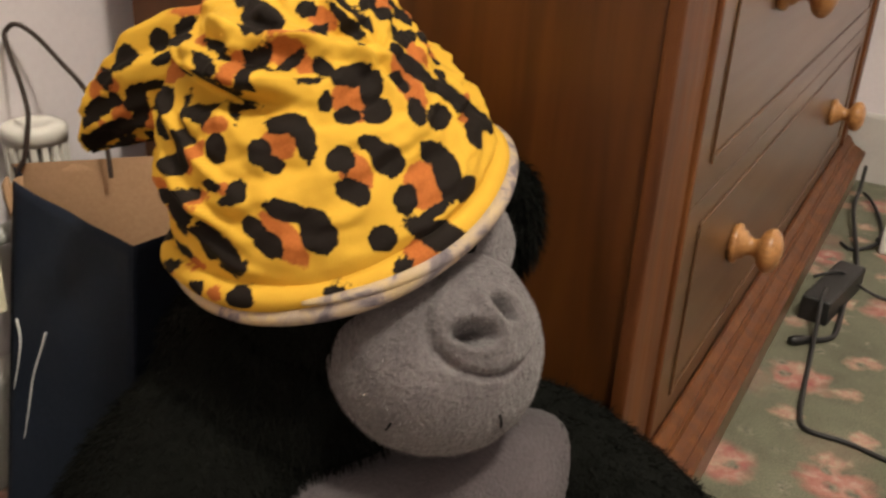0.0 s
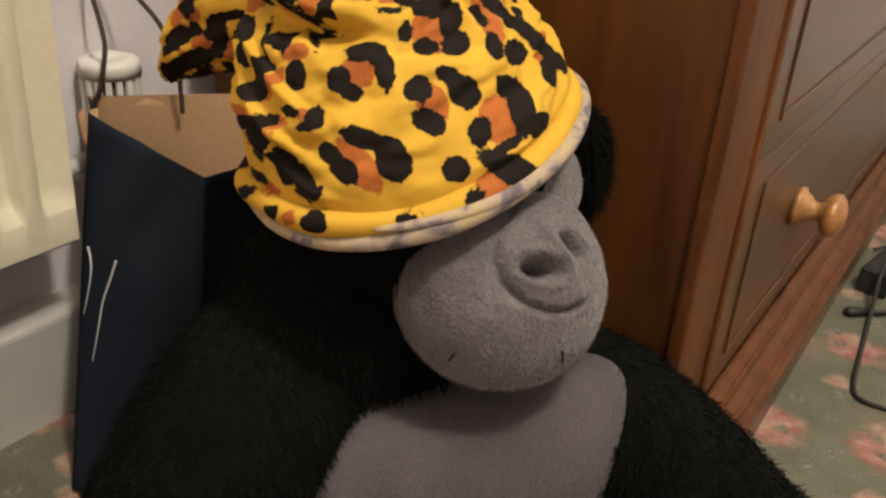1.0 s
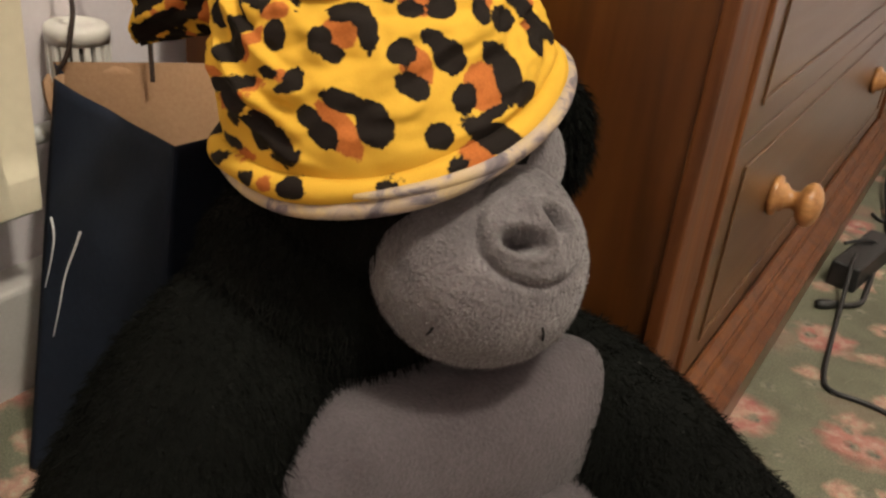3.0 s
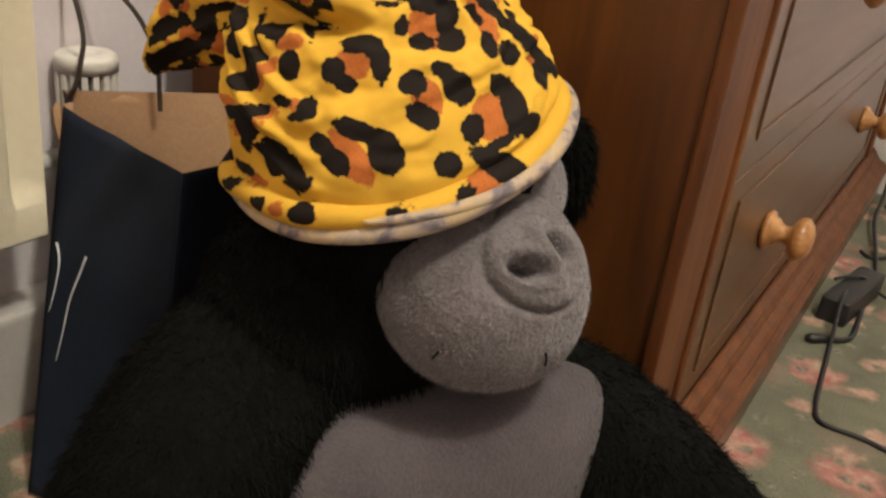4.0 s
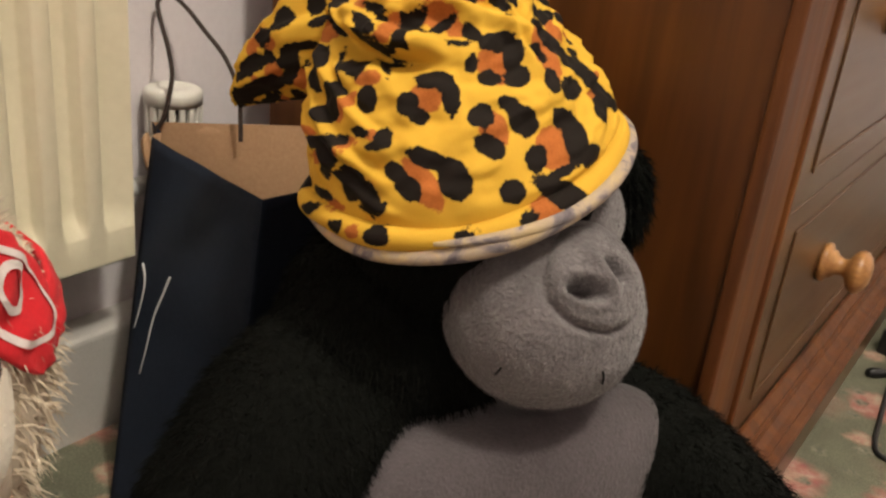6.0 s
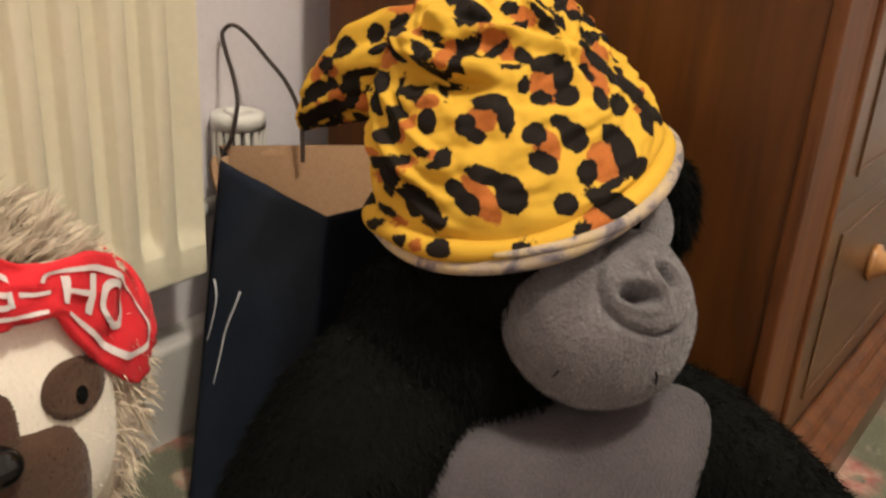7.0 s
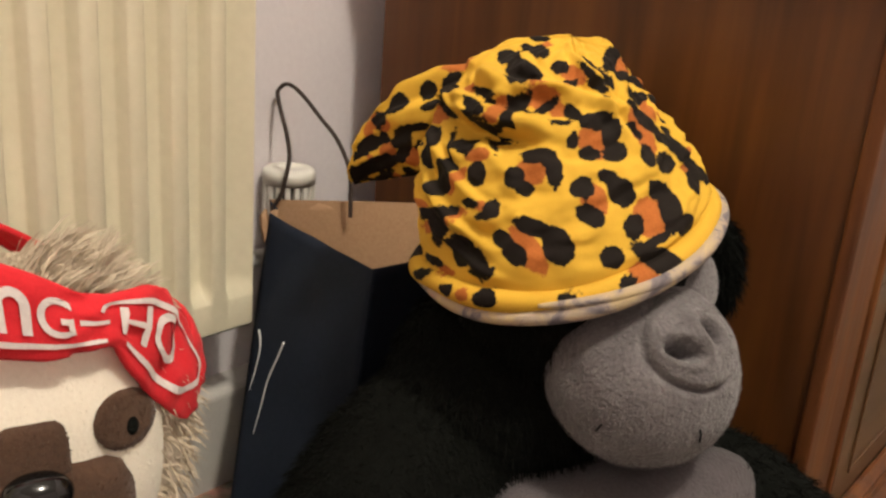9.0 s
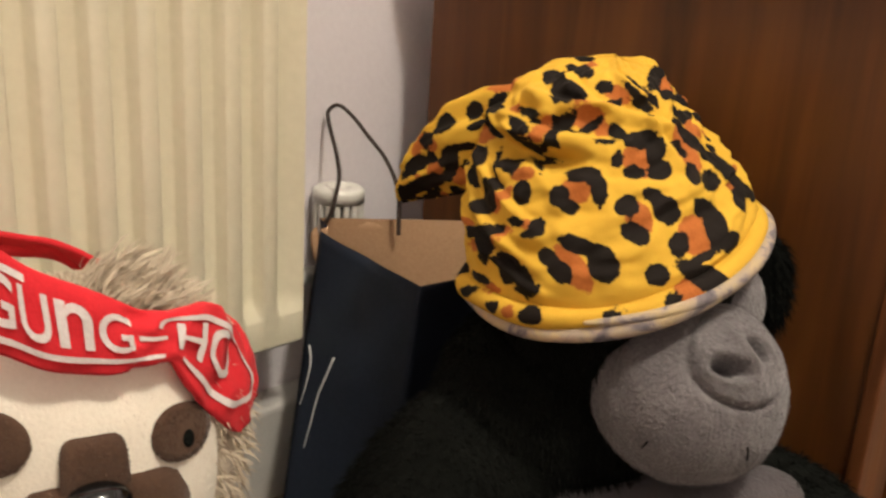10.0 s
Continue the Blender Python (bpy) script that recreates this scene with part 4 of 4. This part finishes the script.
def patch(w0, z0, rw, rz, lift, power=2.0, n=26):
    """A flat felt piece that follows the head."""
    verts, faces = [], []
    rings = [0.0, 0.35, 0.7, 0.94, 1.0]
    for k, s in enumerate(rings):
        for i in range(n):
            a = 2 * math.pi * i / n
            c, q = math.cos(a), math.sin(a)
            m = (abs(c) ** power + abs(q) ** power) ** (-1 / power)
            w, z = w0 + rw * s * m * c, z0 + rz * s * m * q
            verts.append(sloth_point(w, z, head_radius(z) + (lift if k < 4 else -0.002)))
    return verts, grid_faces(n, len(rings))


def sloth():
    rng = np.random.default_rng(21)
    pile = Pile()
    nu, nv = 60, 40
    head = []
    for j in range(nv):
        z = -0.1035 + 0.207 * j / (nv - 1)
        for i in range(nu):
            head.append(sloth_point(360 * i / nu, z if z < 0.055 else 0.055 + 0.45 * (z - 0.055), head_radius(z)))
    head = (head, grid_faces(nu, nv) + [tuple(range(nu))[::-1], tuple(range((nv - 1) * nu, nv * nu))])
    pile.add(head, 0)
    body = ball((-0.335, -0.46, 0.085), (0.105, 0.11, 0.10), None, lambda d: lump(d, 0.05, 2.0, 5.0))
    pile.add(body, 0)

    def cheek(p):
        a = p - SLOTH
        w = math.degrees(math.atan2(a @ SS, a @ SF))
        return abs(w) > 43 and a[2] < 0.05

    pile.fur(head, 0, 5000, 0.014, (0.1, 0.1, -0.4), rng, 0.0008, cheek, 0.5)
    pile.fur(head, 0, 12000, 0.005, (-0.05, 0.34, 0.3), rng, 0.0006, lambda p: (p - SLOTH)[2] > 0.05 and (p - SLOTH) @ SF < 0.05, 0.35)
    # loose strands of the tuft, gathered into locks
    for k in range(46):
        side, back = rng.uniform(0.012, 0.066), rng.uniform(-0.045, 0.035)
        root = SLOTH + SS * side + SF * back + np.array((0, 0, 0.076 - 0.8 * max(0.0, side - 0.045)))
        way = unit(SS * rng.uniform(0.10, 1.3) + SF * rng.normal(0.05, 0.25) + np.array((0, 0, rng.uniform(0.55, 1.0))))
        size = rng.uniform(0.012, 0.030)
        for q in range(26):
            r0 = root + rng.normal(0, 0.0030, 3)
            w1 = unit(way + rng.normal(0, 0.13, 3))
            bend = SS * size * 0.20 + np.array((0, 0, -0.16 * size))
            pts = [r0 + w1 * size * f * rng.uniform(0.92, 1.05) + bend * f * f for f in (0.0, 0.35, 0.7, 1.0)]
            across = unit(np.cross(w1, rng.normal(0, 1, 3))) * 0.0008
            n = len(pile.verts)
            for f, p in zip((1.0, 0.95, 0.7, 0.12), pts):
                pile.verts += [p - across * f, p + across * f]
            pile.faces += [(n, n + 1, n + 3, n + 2), (n + 2, n + 3, n + 5, n + 4), (n + 4, n + 5, n + 7, n + 6)]
            pile.slots += [0, 0, 0]
    top = ball(tuple(SLOTH + np.array((0, 0, 0.0745))), (0.048, 0.048, 0.007), None, lambda d: lump(d, 0.03, 2.0, 5.0))
    pile.add(top, 0)
    pile.fur(top, 0, 6000, 0.006, (-0.05, 0.34, 0.4), rng, 0.0006, None, 0.35)
    pile.fur(body, 0, 3000, 0.024, (0.1, 0, -0.5), rng, 0.001)

    def felt(shape, slot, hairs, length=0.0010):
        pile.add(shape, slot)
        pile.fur(shape, slot, hairs, length, (0.05, 0, -0.4), rng, 0.0004, None, 0.4)

    felt(patch(0, 0.015, 46, 0.080, 0.004, 3.0, 60), 1, 4000, 0.0008)
    felt(patch(-25.5, 0.039, 12.5, 0.0165, 0.006), 2, 1500)
    felt(patch(29.5, 0.030, 10.8, 0.0160, 0.006), 2, 1500)
    felt(patch(2.5, 0.008, 9.4, 0.034, 0.0085, 7.0, 40), 2, 2000)
    felt(patch(4, -0.038, 27, 0.056, 0.009, 5.0, 40), 2, 4000)
    for w, z in ((-27.5, 0.037), (30.5, 0.0265)):
        c = sloth_point(w, z, head_radius(z) + 0.0065)
        look_out = frame_of(c - SLOTH)
        if w < 0:
            pile.add(ball(c - look_out[0] * 0.001, (0.003, 0.0095, 0.0095), look_out, None, 24, 12), 4)
            pile.add(ball(c, (0.005, 0.0072, 0.0072), look_out, None, 24, 14), 3)
        else:
            pile.add(ball(c - look_out[0] * 0.001, (0.0022, 0.0038, 0.0052), look_out, None, 20, 12), 5)
    pile.add(ball(sloth_point(2.5, 0.009, 0.110), (0.012, 0.0165, 0.0115), (SF, SS, (0, 0, 1)), None, 28, 18), 3)
    toy = new("toy_sloth", pile.mesh("toy_sloth", [FUR_BEIGE, FELT_WHITE, FELT_BROWN, EYE_BLACK, EYE_AMBER, FUR_BLACK]))
    tagged(toy, "beige plush sloth with cream face and brown eye patches", "soft toy")


sloth()


# the headband's run: s, then its upper edge (round, height) and its lower edge
BAND = np.array([
    (-294, -294, 0.045, -294, 0.012), (-215, -215, 0.055, -215, 0.025), (-193, -193, 0.074, -193, 0.050), (-180, -180, 0.086, -180, 0.068),
    (-165, -165, 0.092, -165, 0.074), (-120, -120, 0.120, -120, 0.085), (-60, -60, 0.141, -60, 0.096), (-30, -30, 0.1415, -29, 0.0925),
    (-18, -19, 0.138, -18, 0.088), (-8, -11, 0.127, -7, 0.079), (5, 5, 0.1155, 5, 0.0737), (20, 20, 0.100, 19, 0.0735),
    (28, 30, 0.0955, 27, 0.0725), (36, 44, 0.0945, 32, 0.054), (45, 58, 0.083, 38, 0.036), (54, 68, 0.064, 45, 0.022),
    (62, 74, 0.040, 51, 0.0125), (68, 74, 0.020, 56, 0.0075)])


def band_place(s, q, lift=0.0):
    """On the headband: s degrees round the head, q from its lower (-1) to its upper (1) edge."""
    wu, zu, wl, zl = [float(np.mean([np.interp(s + d, BAND[:, 0], BAND[:, k]) for d in (-2, 0, 2)])) for k in (1, 2, 3, 4)]
    m = 0.5 + 0.5 * q
    w, z = wl + (wu - wl) * m, zl + (zu - zl) * m
    r = max(0.097 - 0.005 * q, (head_radius(z) if z < 0.1 else 0.05) + 0.0065) + 0.003 * (1 - q ** 4)
    rumple = 0.0025 * noise.noise(Vector((s / 9, q * 1.5, 4.0))) + (0.004 * noise.noise(Vector((s / 6, q * 2.2, 9.0))) if 14 < s < 70 else 0.0)
    return sloth_point(w, z, r + rumple + lift)


def headband():
    h = thing("headband", tuple(SLOTH + np.array((0, 0, 0.09))), "red jersey headband with white lettering, on the sloth", "headband")
    nu, nv = 180, 22
    outer = [band_place(-294 + 362 * i / (nu - 1), -1 + 2 * j / (nv - 1)) for j in range(nv) for i in range(nu)]
    ob = part("band", (outer, grid_faces(nu, nv, False)), BAND_RED, h, smooth=True)
    m = ob.modifiers.new("cloth", "SOLIDIFY")
    m.thickness, m.offset = 0.004, -1
    for line in ([(-10, 0.78), (-24, 0.70), (-36, 0.62), (-41, 0.40), (-43, 0.0), (-41, -0.35), (-36, -0.58), (-15, -0.62), (5, -0.60), (24, -0.62)],
                 [(23, 0.45), (26, 0.70), (38, 0.66), (52, 0.62), (57, 0.40), (59, 0.0), (57, -0.38), (52, -0.62), (42, -0.66), (30, -0.62)]):
        pts = curve([(a * 0.00175, b * 0.020, 0) for a, b in line], 8)
        strip = []
        for side in (-1, 1):
            for k, p in enumerate(pts):
                d = (pts[min(k + 1, len(pts) - 1)] - pts[max(k - 1, 0)]).normalized()
                x, y = p.x - d.y * side * 0.0014, p.y + d.x * side * 0.0014
                strip.append(band_place(x / 0.00175, y / 0.020, 0.0012))
        part("white_stripe", (strip, grid_faces(len(pts), 2, False)), BAND_WHITE, h, smooth=True)
    for k, (letter, s, wide) in enumerate((("G", -22.0, 8.4), ("U", -12.2, 7.2), ("n", -3.6, 8.2), ("G", 6.0, 9.4), ("-", 17, 8), ("H", 28.5, 8.5), ("O", 38.5, 11))):
        cu = bpy.data.curves.new("letter", "FONT")
        cu.body, cu.size, cu.resolution_u = letter, 1.0, 6
        cu.offset = 0.014
        tmp = bpy.data.objects.new("letter_source", cu)
        scene.collection.objects.link(tmp)
        me = bpy.data.meshes.new_from_object(tmp.evaluated_get(bpy.context.evaluated_depsgraph_get()))
        bpy.data.objects.remove(tmp)
        bm = bmesh.new()
        bm.from_mesh(me)
        bmesh.ops.subdivide_edges(bm, edges=list(bm.edges), cuts=1)
        xs, ys = [v.co.x for v in bm.verts], [v.co.y for v in bm.verts]
        x0, x1, y0, y1 = min(xs), max(xs), min(ys), max(ys)
        for v in bm.verts:
            fx = (v.co.x - x0) / (x1 - x0)
            fy = (v.co.y - y0) / (y1 - y0)
            q = -0.36 + (1.00 if s < 24 else 0.90) * fy if letter != "-" else -0.02 + 0.16 * fy
            v.co = Vector(band_place(s + wide * fx, q, 0.0016))
        part("letter", bm, BAND_WHITE, h, "white printed letter", True)
    return h


headband()


# ---- cables on the carpet ----
def cables():
    a = thing("power_adaptor", (0.07, 0.65, 0.0), "black mains power adaptor lying on the carpet by the chest", "adaptor")
    case = box((-0.0185, 0.0, 0.0), (0.0185, 0.150, 0.034), 0.004, 3)
    bmesh.ops.transform(case, matrix=pose(0.0625, 0.590, 0.0, 0, 0, -9), verts=list(case.verts))
    part("case", case, PLASTIC_BLACK, a)
    lead = curve([(0.068, 0.625, 0.0365), (0.0685, 0.590, 0.037), (0.072, 0.560, 0.020), (0.078, 0.500, 0.004), (0.085, 0.42, 0.003), (0.092, 0.358, 0.003), (0.104, 0.334, 0.003), (0.143, 0.334, 0.003),
                  (0.185, 0.325, 0.003), (0.30, 0.30, 0.003), (0.42, 0.30, 0.003)], 10)
    part("lead", tube(lead, 0.0028, 8), CABLE_BLACK, a, "thin black lead", True)
    side = curve([(0.048, 0.655, 0.036), (0.060, 0.672, 0.037), (0.078, 0.690, 0.036), (0.096, 0.704, 0.020), (0.125, 0.714, 0.005), (0.160, 0.716, 0.003), (0.260, 0.72, 0.003)], 8)
    part("lead", tube(side, 0.0022, 8), CABLE_BLACK, a, smooth=True)
    c = thing("mains_cable", (0.07, 0.7, 0.0), "black mains cable looping over the carpet beside the chest", "cable")
    run = curve([(0.070, 0.530, 0.006), (0.085, 0.543, 0.005), (0.0945, 0.565, 0.004), (0.0935, 0.62, 0.004), (0.091, 0.68, 0.004), (0.093, 0.76, 0.004), (0.083, 0.84, 0.006), (0.066, 0.93, 0.012), (0.052, 1.01, 0.020),
                 (0.049, 1.09, 0.030), (0.046, 1.15, 0.050)], 10)
    part("cord", tube(run, 0.0034, 8), CABLE_BLACK, c, smooth=True)
    part("connector", tube([(0.049, 0.513, 0.006), (0.054, 0.517, 0.006), (0.062, 0.524, 0.006), (0.072, 0.532, 0.006)], [0.0045, 0.0066, 0.006, 0.004], 12), PLASTIC_BLACK, c, smooth=True)
    p = thing("mains_plug", (0.135, 0.905, 0.0), "white plastic mains plug on a black flex, on the carpet", "plug")
    part("plug_body", box((0.108, 0.880, 0.0), (0.160, 0.930, 0.034), 0.006, 3), PLASTIC_WHITE, p)
    flex = curve([(0.110, 0.905, 0.014), (0.098, 0.888, 0.008), (0.082, 0.872, 0.004), (0.068, 0.868, 0.003), (0.055, 0.885, 0.003)], 8)
    part("flex", tube(flex, 0.003, 8), CABLE_BLACK, p, "black flex", True)
    far = curve([(0.102, 0.93, 0.004), (0.104, 0.97, 0.004), (0.092, 1.03, 0.006), (0.072, 1.09, 0.01), (0.056, 1.12, 0.012)], 8)
    part("flex", tube(far, 0.003, 8), CABLE_BLACK, p, "black flex", True)


cables()
